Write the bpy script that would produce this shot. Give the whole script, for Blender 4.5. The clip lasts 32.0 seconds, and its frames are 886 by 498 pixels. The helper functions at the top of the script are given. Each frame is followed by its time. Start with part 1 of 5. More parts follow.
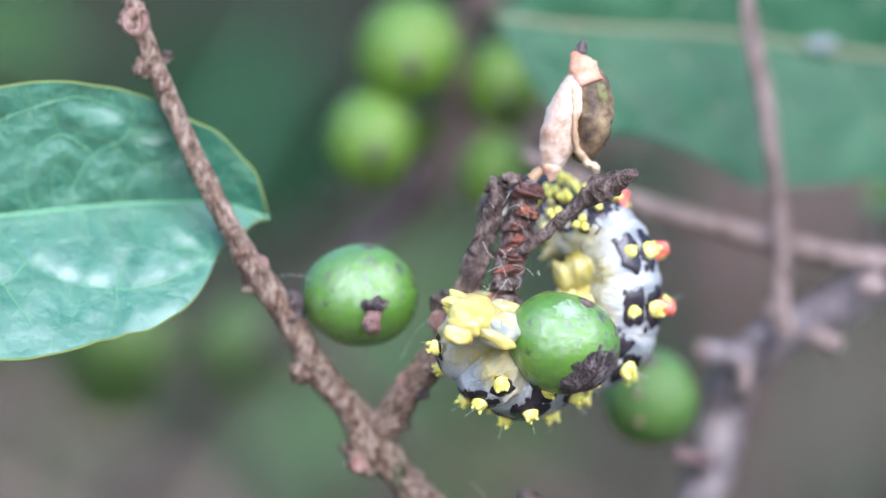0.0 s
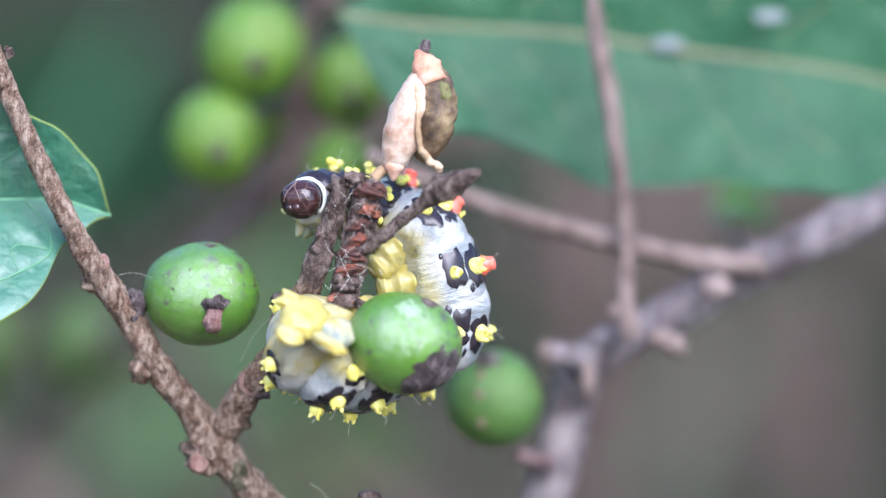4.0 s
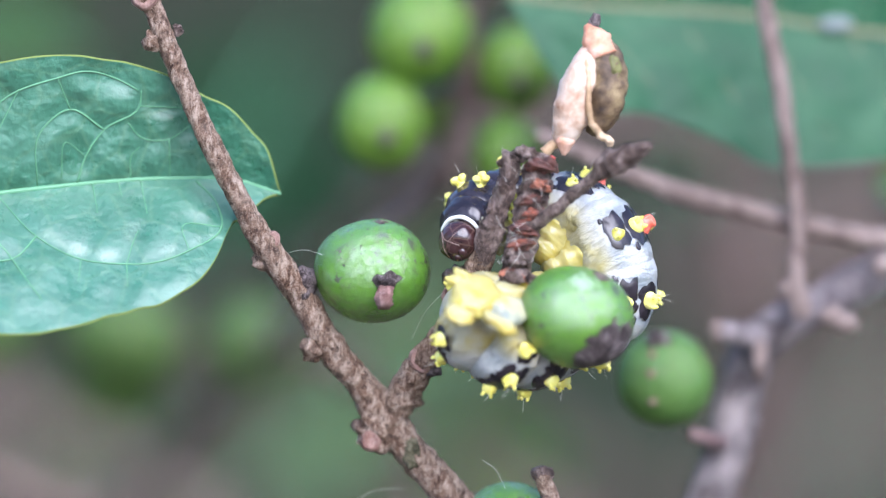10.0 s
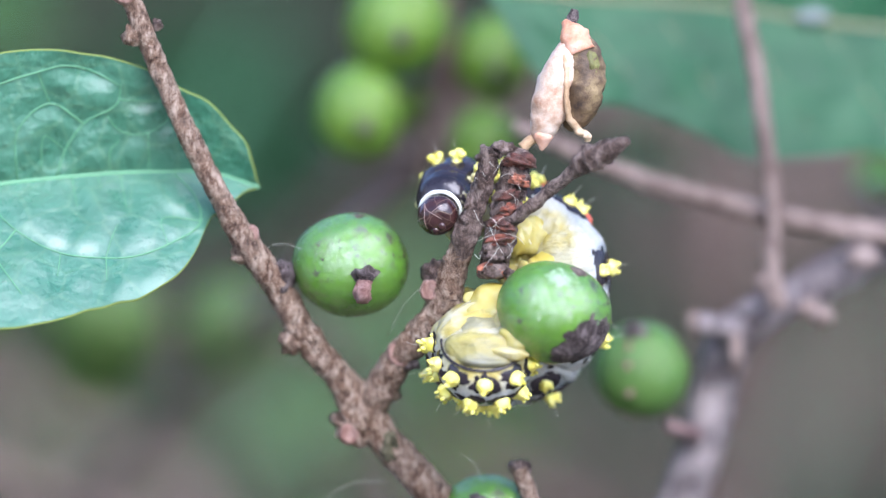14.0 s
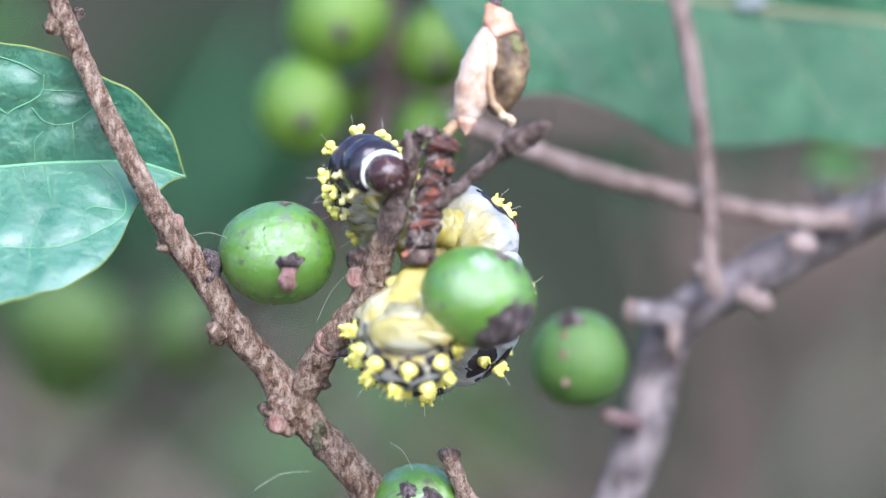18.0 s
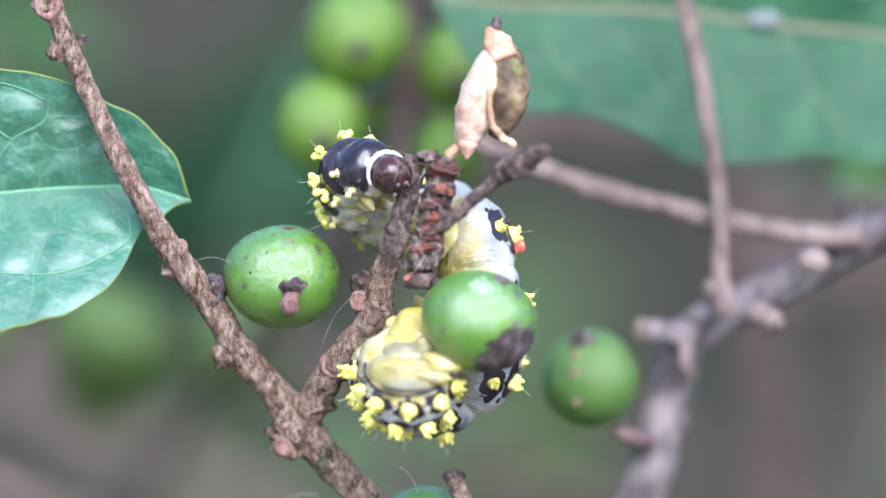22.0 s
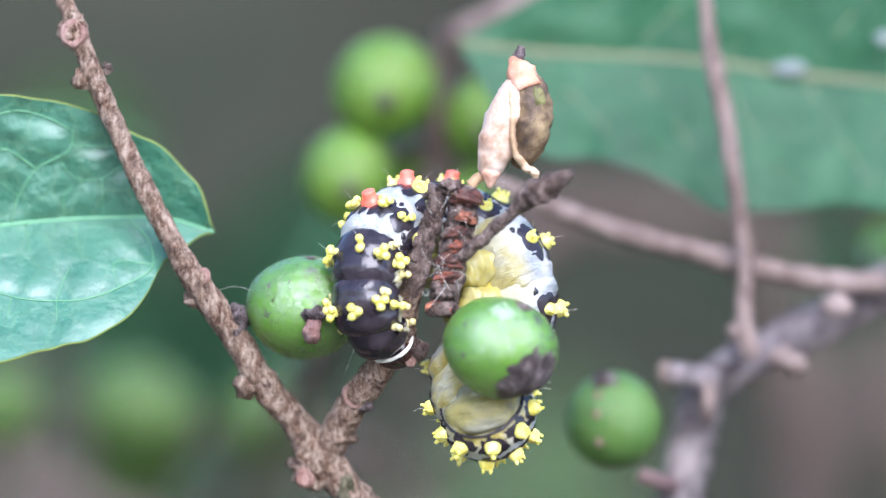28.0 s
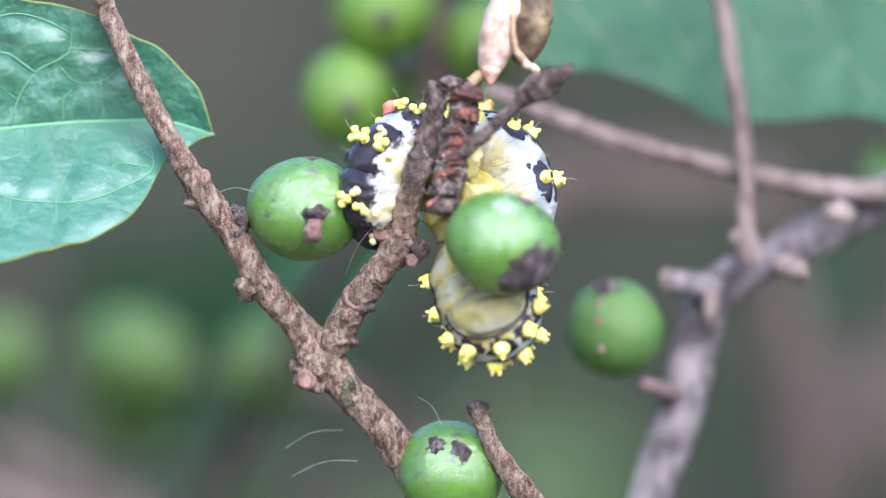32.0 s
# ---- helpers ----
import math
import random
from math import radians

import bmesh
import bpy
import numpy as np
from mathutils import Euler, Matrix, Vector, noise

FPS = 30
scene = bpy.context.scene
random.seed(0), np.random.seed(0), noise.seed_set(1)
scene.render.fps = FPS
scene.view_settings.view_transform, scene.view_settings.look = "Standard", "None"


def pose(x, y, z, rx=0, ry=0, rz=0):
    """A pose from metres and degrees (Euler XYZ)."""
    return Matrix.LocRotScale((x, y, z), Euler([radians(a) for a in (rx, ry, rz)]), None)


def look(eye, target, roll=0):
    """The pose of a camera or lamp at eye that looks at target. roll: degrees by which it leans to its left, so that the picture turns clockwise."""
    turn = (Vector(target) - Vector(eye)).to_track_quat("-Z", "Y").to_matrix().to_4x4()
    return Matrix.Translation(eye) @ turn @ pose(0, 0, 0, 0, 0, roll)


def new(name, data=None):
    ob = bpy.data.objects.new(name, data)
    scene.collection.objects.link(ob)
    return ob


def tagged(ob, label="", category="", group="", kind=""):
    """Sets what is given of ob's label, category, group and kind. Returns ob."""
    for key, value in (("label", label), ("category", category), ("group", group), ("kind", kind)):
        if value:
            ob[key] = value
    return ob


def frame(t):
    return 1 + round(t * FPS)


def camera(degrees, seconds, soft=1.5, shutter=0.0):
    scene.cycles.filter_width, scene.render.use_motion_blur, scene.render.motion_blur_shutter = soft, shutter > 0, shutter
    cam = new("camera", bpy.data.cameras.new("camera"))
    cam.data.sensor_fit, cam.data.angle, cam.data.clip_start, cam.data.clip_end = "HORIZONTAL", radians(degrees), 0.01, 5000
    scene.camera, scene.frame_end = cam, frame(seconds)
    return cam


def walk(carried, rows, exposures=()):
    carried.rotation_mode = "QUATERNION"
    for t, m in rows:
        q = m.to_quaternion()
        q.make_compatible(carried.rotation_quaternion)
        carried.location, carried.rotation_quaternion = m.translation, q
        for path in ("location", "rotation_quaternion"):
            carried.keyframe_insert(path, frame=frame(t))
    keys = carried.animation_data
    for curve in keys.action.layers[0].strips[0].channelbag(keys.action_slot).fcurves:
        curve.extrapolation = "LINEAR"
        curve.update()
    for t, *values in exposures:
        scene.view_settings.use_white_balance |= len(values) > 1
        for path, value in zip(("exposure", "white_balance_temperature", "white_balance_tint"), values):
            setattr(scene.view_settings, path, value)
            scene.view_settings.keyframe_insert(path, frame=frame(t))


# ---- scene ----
MM = 0.001
LEVEL = 1.0                      # height of the fruiting shoot over the ground


def aim(x, y, z, pan, tilt, lean):
    """Camera pose: place in mm from the shoot's centre, turns in degrees."""
    return pose(x * MM, (y - 800) * MM, LEVEL + z * MM, 90 - tilt, -lean, -pan)


cam = camera(4.4891, 32.0, soft=1.3)
cam.data.dof.use_dof = True
cam.data.dof.focus_distance = 0.7985
cam.data.dof.aperture_fstop = 459.2 / 38.0
walk(cam, [
    (0, aim(-16.29, -5.03, 8.64, 1.1486, 0.4486, 0.554)),
    (0.5, aim(-16.33, -3.75, 6.80, 1.3752, 0.5012, 0.833)),
    (1, aim(-27.13, -3.25, 3.32, 1.9474, 0.3646, 1.080)),
    (1.5, aim(-30.83, -2.46, 3.82, 2.3782, 0.5130, 1.280)),
    (2, aim(-29.96, -2.87, 10.13, 2.5705, 0.7370, 1.229)),
    (2.5, aim(-29.34, -3.88, 15.17, 2.6016, 0.6792, 1.091)),
    (3, aim(-17.25, -4.07, 15.18, 2.0298, 0.7190, 0.958)),
    (3.5, aim(-16.63, -2.27, 12.47, 1.8488, 0.6092, 0.888)),
    (5.5, aim(-3.29, 0.88, -1.46, 1.1296, -0.1045, 0.522)),
    (6, aim(-3.50, 0.43, -0.64, 0.8063, -0.0817, 0.088)),
    (6.5, aim(-7.42, 0.45, -3.91, 0.8254, -0.3517, -0.058)),
    (7, aim(-10.88, 0.98, -5.75, 0.9441, -0.4680, 0.147)),
    (7.5, aim(-19.39, -0.55, -4.47, 1.3032, -0.3692, 0.353)),
    (8, aim(-23.29, -1.58, -4.69, 1.4308, -0.3589, 0.272)),
    (8.5, aim(-22.35, -1.81, -4.18, 1.4151, -0.3284, 0.438)),
    (9, aim(-14.86, -1.36, -3.12, 1.0625, -0.2231, 0.506)),
    (9.5, aim(-19.94, 0.10, -3.39, 1.3275, -0.2969, 0.475)),
    (10, aim(-17.08, 1.21, -4.84, 1.1591, -0.3864, 0.491)),
    (10.5, aim(-22.47, 0.85, -4.15, 1.4605, -0.3268, 0.507)),
    (11, aim(-20.75, -0.01, -3.45, 1.4597, -0.3307, 0.596)),
    (11.5, aim(-19.70, 0.34, -5.90, 1.4403, -0.4059, 0.832)),
    (12, aim(-19.68, 1.53, -4.18, 1.5358, -0.2331, 0.642)),
    (12.5, aim(-19.43, 2.76, -7.13, 1.5388, -0.3281, 0.482)),
    (13, aim(-18.37, 1.70, -3.34, 1.4478, -0.0998, 0.289)),
    (13.5, aim(-18.81, -0.26, -0.47, 1.4931, 0.0168, 0.469)),
    (15.5, aim(-2.27, -2.91, 11.82, 0.3562, 1.0521, 0.677)),
    (16, aim(8.19, -2.55, 12.05, -0.2883, 1.2113, 0.356)),
    (16.5, aim(4.05, -2.87, 17.20, -0.0475, 1.2018, 0.243)),
    (17, aim(8.43, -2.51, 11.67, -0.1524, 0.4549, 0.163)),
    (17.5, aim(3.70, -0.60, 2.07, 0.1016, -0.0445, 0.072)),
    (18, aim(6.46, 3.10, -8.25, -0.0471, -0.5383, -0.028)),
    (18.5, aim(9.07, 4.90, -11.68, -0.1575, -0.6938, 0.045)),
    (19, aim(7.80, 4.60, -7.08, -0.2037, -0.5446, -0.200)),
    (19.5, aim(14.94, 3.02, -1.02, -0.6584, -0.2192, -0.142)),
    (20, aim(16.28, 1.72, -1.08, -0.7290, -0.2384, -0.053)),
    (20.5, aim(21.22, 2.78, -5.90, -1.0693, -0.4187, -0.056)),
    (21, aim(26.78, 3.34, -10.42, -1.4814, -0.6596, -0.249)),
    (21.5, aim(36.13, 3.99, -7.65, -1.9793, -0.4441, -0.417)),
    (22, aim(30.59, 1.77, 0.99, -1.7926, 0.0090, -0.422)),
    (22.5, aim(33.12, 1.43, -0.89, -2.0044, -0.1306, -0.230)),
    (23, aim(43.66, 2.02, -7.50, -2.5507, -0.5083, -0.185)),
    (23.5, aim(42.55, 1.69, -5.72, -2.5007, -0.4237, -0.277)),
    (24, aim(46.27, 1.44, -0.87, -2.7348, -0.2452, -0.226)),
    (24.5, aim(46.47, 1.97, -2.80, -2.8517, -0.4361, -0.349)),
    (25, aim(41.21, 2.14, -0.86, -2.7462, -0.4005, 0.089)),
    (25.5, aim(41.19, 3.64, -8.93, -2.7557, -0.8395, 0.590)),
    (26, aim(38.57, 4.24, -9.14, -2.5816, -0.9238, 0.570)),
    (26.5, aim(40.54, 5.11, -11.73, -2.7173, -1.0734, 0.781)),
    (28.5, aim(35.54, -0.31, -34.03, -2.3422, -2.6607, -0.178)),
    (29, aim(39.11, -1.14, -30.88, -2.5093, -2.3741, -0.327)),
    (29.5, aim(40.95, 1.77, -44.73, -2.5868, -3.0760, -0.519)),
    (30, aim(43.94, 3.79, -51.70, -2.7384, -3.4273, -0.690)),
    (30.5, aim(49.51, 4.26, -50.75, -3.1079, -3.3266, -0.698)),
    (31, aim(44.29, 5.30, -47.87, -2.7583, -3.2019, -0.552)),
    (31.5, aim(40.90, 5.45, -55.09, -2.5560, -3.6639, -0.207)),
    (32, aim(33.98, 5.45, -60.59, -2.1880, -4.0629, -0.305)),
], ((0, 1.41, 5740, 20.5), (13, 1.41, 5740, 20.5), (18, 1.55, 5790, 20.5), (32, 1.55, 5790, 20.5)))

# ---- light: bright hazy daylight ----
world = bpy.data.worlds.new("sky")
scene.world = world
world.use_nodes = True
wn = world.node_tree.nodes
sky = wn.new("ShaderNodeTexSky")
sky.sky_type = "NISHITA"
sky.sun_disc = False
sky.sun_elevation, sky.sun_rotation = radians(36), radians(165)
sky.air_density, sky.dust_density = 1.0, 0.9
world.node_tree.links.new(sky.outputs[0], wn["Background"].inputs[0])
wn["Background"].inputs[1].default_value = 0.15
sun_data = bpy.data.lights.new("sun", "SUN")
sun_data.energy, sun_data.angle, sun_data.color = 2.5, radians(50), (1.0, 0.985, 0.965)
sun = new("sun", sun_data)
sun.matrix_world = look((0.25, -0.95, 1.72), (0, 0, 1))

# ---- materials ----


class Mat:
    """A small builder of node materials."""

    def __init__(self, name, rough=0.6, spec=0.5):
        self.m = bpy.data.materials.new(name)
        self.m.use_nodes = True
        self.t = self.m.node_tree
        self.b = self.t.nodes["Principled BSDF"]
        self.b.inputs["Roughness"].default_value = rough
        self.b.inputs["Specular IOR Level"].default_value = spec
        self.co = self.t.nodes.new("ShaderNodeTexCoord").outputs["Object"]

    def node(self, kind, **kw):
        n = self.t.nodes.new(kind)
        for k, v in kw.items():
            n.inputs[k.replace("_", " ")].default_value = v
        return n

    def link(self, a, b):
        self.t.links.new(a, b)
        return self

    def noise(self, scale, detail=4.0, rough=0.55, stretch=None, distort=0.0):
        n = self.node("ShaderNodeTexNoise", Scale=scale, Detail=detail, Roughness=rough, Distortion=distort)
        if stretch:
            mp = self.node("ShaderNodeMapping", Scale=stretch)
            self.link(self.co, mp.inputs[0]).link(mp.outputs[0], n.inputs["Vector"])
        else:
            self.link(self.co, n.inputs["Vector"])
        return n.outputs["Fac"]

    def cells(self, scale, feature="F1"):
        n = self.node("ShaderNodeTexVoronoi", Scale=scale)
        n.feature = feature
        self.link(self.co, n.inputs["Vector"])
        return n.outputs["Distance"]

    def ramp(self, fac, *stops):
        r = self.node("ShaderNodeValToRGB")
        e = r.color_ramp.elements
        while len(e) < len(stops):
            e.new(0.5)
        for i, (p, c) in enumerate(stops):
            e[i].position = p
            e[i].color = (c, c, c, 1) if isinstance(c, (int, float)) else (*c, 1)
        self.link(fac, r.inputs[0])
        return r.outputs[0]

    def mix(self, fac, a, b):
        n = self.t.nodes.new("ShaderNodeMix")
        n.data_type = "RGBA"
        for v, i in ((fac, 0), (a, 6), (b, 7)):
            if isinstance(v, (int, float)):
                n.inputs[i].default_value = v
            elif isinstance(v, tuple):
                n.inputs[i].default_value = (*v, 1)
            else:
                self.link(v, n.inputs[i])
        return n.outputs[2]

    def axis(self, k):
        n = self.t.nodes.new("ShaderNodeSeparateXYZ")
        self.link(self.co, n.inputs[0])
        f = self.node("ShaderNodeMath")
        f.operation = "MULTIPLY_ADD"
        f.inputs[1].default_value, f.inputs[2].default_value = 100.0, 0.5
        self.link(n.outputs[k], f.inputs[0])
        return f.outputs[0]

    def color(self, out):
        if isinstance(out, tuple):
            self.b.inputs["Base Color"].default_value = (*out, 1)
        else:
            self.link(out, self.b.inputs["Base Color"])
        return self

    def rough(self, out):
        self.link(out, self.b.inputs["Roughness"])
        return self

    def bump(self, height, strength=0.5, dist=0.0002):
        n = self.node("ShaderNodeBump", Strength=strength, Distance=dist)
        self.link(height, n.inputs["Height"])
        self.link(n.outputs[0], self.b.inputs["Normal"])
        return self

    def soft(self, weight, radius, scale=0.001):
        self.b.inputs["Subsurface Weight"].default_value = weight
        self.b.inputs["Subsurface Radius"].default_value = radius
        self.b.inputs["Subsurface Scale"].default_value = scale
        return self


def bark_material(name, dark, mid, light, grain=900.0, rough=0.7):
    """Grey-brown bark: broad pale patches, dark crusts, short streaks along the twig and fine grain."""
    k = Mat(name, rough, 0.18)
    base = k.ramp(k.noise(grain * 0.9, 7, 0.72, (1, 1, 0.55), 0.4), (0.36, dark), (0.47, mid), (0.62, light))
    patch = k.ramp(k.noise(grain * 0.28, 4, 0.6), (0.42, 0.0), (0.62, 0.4))
    c = k.mix(patch, base, k.mix(0.6, base, light))
    crust = k.ramp(k.noise(grain * 0.55, 6, 0.72, None, 0.8), (0.56, 0.0), (0.64, 0.85))
    c = k.mix(crust, c, dark)
    streak = k.ramp(k.noise(grain * 2.0, 5, 0.65, (1, 1, 0.3)), (0.5, 0.0), (0.62, 0.6))
    c = k.mix(streak, c, dark)
    fine = k.noise(grain * 4.5, 5, 0.7)
    c = k.mix(k.ramp(fine, (0.36, 0.55), (0.45, 0.0)), c, light)
    k.color(k.mix(k.ramp(fine, (0.56, 0.0), (0.64, 0.6)), c, dark))
    return k.bump(k.noise(grain * 2.2, 8, 0.78, None, 0.3), 1.0, 0.0005).m


M_BARK = bark_material("bark", (0.045, 0.022, 0.014), (0.232, 0.136, 0.084), (0.6, 0.47, 0.36), 1900.0)
M_BARK_DARK = bark_material("dark_bark", (0.02, 0.013, 0.011), (0.1, 0.064, 0.05), (0.36, 0.28, 0.24), 1200.0, 0.45)
M_BARK_GREY = bark_material("grey_bark", (0.06, 0.048, 0.046), (0.17, 0.148, 0.152), (0.36, 0.31, 0.29), 420.0)
M_BARK_TAN = bark_material("tan_bark", (0.11, 0.078, 0.064), (0.22, 0.165, 0.138), (0.32, 0.25, 0.215), 300.0)
M_BARK_DIM = bark_material("dim_bark", (0.05, 0.036, 0.028), (0.1, 0.072, 0.056), (0.15, 0.11, 0.09), 200.0)
M_BARK_SOFT = bark_material("soft_bark", (0.1, 0.075, 0.06), (0.2, 0.15, 0.12), (0.27, 0.205, 0.17), 200.0)
M_SCAR = bark_material("scar", (0.018, 0.013, 0.012), (0.065, 0.048, 0.044), (0.34, 0.28, 0.27), 1500.0, 0.5)
M_CALYX = bark_material("calyx", (0.1, 0.06, 0.055), (0.24, 0.15, 0.14), (0.4, 0.29, 0.27), 1500.0)
M_MOSS = bark_material("moss", (0.03, 0.03, 0.014), (0.12, 0.11, 0.06), (0.3, 0.27, 0.18), 900.0)
M_STYLE = bark_material("style", (0.16, 0.075, 0.06), (0.36, 0.2, 0.17), (0.52, 0.34, 0.3), 1500.0)


def bract_material():
    k = Mat("bract", 0.38, 0.5)
    pick = k.t.nodes.new("ShaderNodeObjectInfo").outputs["Random"]
    tone = k.ramp(pick, (0.0, (0.09, 0.032, 0.022)), (0.5, (0.2, 0.062, 0.036)), (0.85, (0.36, 0.1, 0.05)), (1.0, (0.46, 0.17, 0.09)))
    c = k.mix(k.ramp(k.noise(1100, 6, 0.7), (0.44, 0.9), (0.58, 0.0)), tone, (0.05, 0.022, 0.017))
    k.color(k.mix(k.ramp(k.noise(2600, 5, 0.7), (0.6, 0.0), (0.7, 0.7)), c, (0.5, 0.36, 0.3)))
    return k.bump(k.noise(1500, 6, 0.7), 0.9, 0.0005).m


M_BRACT = bract_material()
M_SCAR_PALE = bark_material("leaf_scar", (0.2, 0.1, 0.075), (0.4, 0.23, 0.18), (0.52, 0.36, 0.3), 1200.0)


def berry_material(name, base, bright, speck=0.62, coat=1.0):
    k = Mat(name, 0.3, 0.3)
    k.link(k.ramp(k.noise(1300, 6, 0.7, None, 0.3), (0.4, coat * 0.2), (0.52, coat * 1.0)), k.b.inputs["Coat Weight"])
    k.b.inputs["Coat IOR"].default_value = 2.05
    k.link(k.ramp(k.noise(520, 6, 0.7), (0.4, 0.08), (0.62, 0.26)), k.b.inputs["Coat Roughness"])
    c = k.mix(k.ramp(k.noise(160, 2, 0.5), (0.35, 0.0), (0.7, 1.0)), base, bright)
    bloom = k.ramp(k.noise(900, 8, 0.8), (0.52, 0.0), (0.64, 0.1))
    c = k.mix(bloom, c, (0.3, 0.5, 0.2))
    stain = k.ramp(k.noise(330, 6, 0.72, None, 0.6), (0.53, 0.0), (0.65, 0.65))
    c = k.mix(stain, c, (0.09, 0.12, 0.04))
    spots = k.ramp(k.noise(1300, 3, 0.6), (speck, 0.0), (speck + 0.07, 1.0))
    zone = k.ramp(k.noise(260, 2, 0.5), (0.45, 0.0), (0.6, 1.0))
    n = k.t.nodes.new("ShaderNodeMath")
    n.operation = "MULTIPLY"
    k.link(spots, n.inputs[0]).link(zone, n.inputs[1])
    k.color(k.mix(n.outputs[0], c, (0.05, 0.06, 0.02)))
    k.rough(k.ramp(k.noise(700, 6, 0.7), (0.38, 0.25), (0.62, 0.5)))
    k.soft(0.15, (0.5, 1.0, 0.3), 0.0015)
    k.bump(k.noise(1500, 7, 0.8), 0.42, 0.0004)
    k.link(k.b.inputs["Normal"].links[0].from_socket, k.b.inputs["Coat Normal"])
    return k.m


M_BERRY = berry_material("berry_skin", (0.06, 0.17, 0.01), (0.096, 0.236, 0.017), 0.54, 1.0)
# skin film whose pale grey-green carries the berry's silvery sheen as colour
M_SHEEN_FILM = Mat("berry_sheen_film", 0.3, 0.6)
M_SHEEN_FILM.color(M_SHEEN_FILM.mix(M_SHEEN_FILM.ramp(M_SHEEN_FILM.noise(700, 6, 0.7), (0.42, 0.0), (0.6, 1.0)), (0.13, 0.25, 0.075), (0.3, 0.42, 0.26)))
M_SHEEN_FILM.link(M_SHEEN_FILM.ramp(M_SHEEN_FILM.noise(1500, 6, 0.7), (0.4, 0.2), (0.6, 0.55)), M_SHEEN_FILM.b.inputs["Roughness"])
M_SHEEN_FILM = M_SHEEN_FILM.bump(M_SHEEN_FILM.noise(1100, 7, 0.75, None, 0.5), 0.7, 0.0005).m
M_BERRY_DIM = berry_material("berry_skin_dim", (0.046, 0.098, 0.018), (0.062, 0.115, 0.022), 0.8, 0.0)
M_BERRY_BACK = berry_material("berry_skin_back", (0.055, 0.125, 0.026), (0.08, 0.165, 0.033), 0.7, 0.05)
M_BERRY_FAR = berry_material("berry_skin_light", (0.07, 0.16, 0.014), (0.112, 0.205, 0.02), 0.8, 0.1)


def leaf_material(name, dark, mid, light, cell=420.0, gloss=1.0):
    k = Mat(name, 0.35, 0.4 * gloss)
    k.b.inputs["Coat Weight"].default_value = 0.85 * gloss * gloss
    k.b.inputs["Coat IOR"].default_value = 1.65
    k.b.inputs["Coat Roughness"].default_value = 0.24
    a = k.noise(150, 4, 0.6)
    c = k.ramp(a, (0.3, dark), (0.55, mid), (0.8, light))
    pits = k.cells(cell)
    c = k.mix(k.ramp(pits, (0.1, 0.3), (0.6, 0.0)), c, light)
    net = k.cells(cell * 0.8, "DISTANCE_TO_EDGE")
    k.color(k.mix(k.ramp(net, (0.0, 0.22 * gloss), (0.06, 0.0)), c, (0.13, 0.24, 0.12)))
    k.rough(k.ramp(k.noise(900, 4, 0.6), (0.3, 0.26 + 0.25 * (1 - gloss)), (0.7, 0.5 + 0.25 * (1 - gloss))))
    k.link(k.ramp(k.noise(330, 6, 0.7), (0.36, 0.24), (0.64, 0.42)), k.b.inputs["Coat Roughness"])
    n = k.t.nodes.new("ShaderNodeMath")
    n.operation = "MULTIPLY_ADD"
    k.link(k.noise(1500, 6, 0.68), n.inputs[0])
    n.inputs[1].default_value = 0.14
    k.link(k.noise(cell * 0.8, 3, 0.5), n.inputs[2])
    return k.bump(n.outputs[0], 0.9, 0.0012).m


M_LEAF = leaf_material("leaf_blade", (0.016, 0.098, 0.05), (0.028, 0.134, 0.074), (0.054, 0.18, 0.11), 420.0, 1.0)
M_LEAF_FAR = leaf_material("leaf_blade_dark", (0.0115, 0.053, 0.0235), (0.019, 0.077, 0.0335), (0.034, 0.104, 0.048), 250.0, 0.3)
M_VEIN = Mat("leaf_vein", 0.5, 0.4).color((0.1, 0.26, 0.135)).m
M_MARGIN = Mat("leaf_margin", 0.7, 0.2).color((0.15, 0.2, 0.05)).m
M_VEIN_FAR = Mat("leaf_vein_tan", 0.5).color((0.16, 0.15, 0.075)).m
# foliage again, with the shade behind the shoot put into a darker green
M_FOLIAGE_SHADED = leaf_material("foliage_shaded", (0.0058, 0.02, 0.0088), (0.0102, 0.033, 0.0132), (0.018, 0.044, 0.0185), 60.0, 0.1)
M_LITTER = leaf_material("dry_leaf", (0.045, 0.036, 0.029), (0.068, 0.055, 0.044), (0.095, 0.077, 0.062), 60.0, 0.1)
M_FOLIAGE = leaf_material("foliage", (0.0176, 0.04, 0.0112), (0.0288, 0.0632, 0.0176), (0.052, 0.0864, 0.0232), 60.0, 0.2)
M_FOLIAGE_PALE = leaf_material("foliage_pale", (0.034, 0.058, 0.024), (0.05, 0.08, 0.032), (0.075, 0.105, 0.042), 60.0, 0.2)
M_FOLIAGE_LIGHT = leaf_material("foliage_light", (0.055, 0.12, 0.022), (0.088, 0.16, 0.03), (0.13, 0.21, 0.045), 60.0, 0.2)


def husk_material(name, a, b, c):
    k = Mat(name, 0.6, 0.4)
    c1 = k.ramp(k.noise(480, 7, 0.68), (0.34, a), (0.47, b), (0.62, c))
    k.color(k.mix(k.ramp(k.noise(1900, 4, 0.7), (0.58, 0.0), (0.68, 0.3)), c1, a))
    return k.bump(k.noise(1400, 6, 0.65), 0.5, 0.0003).m


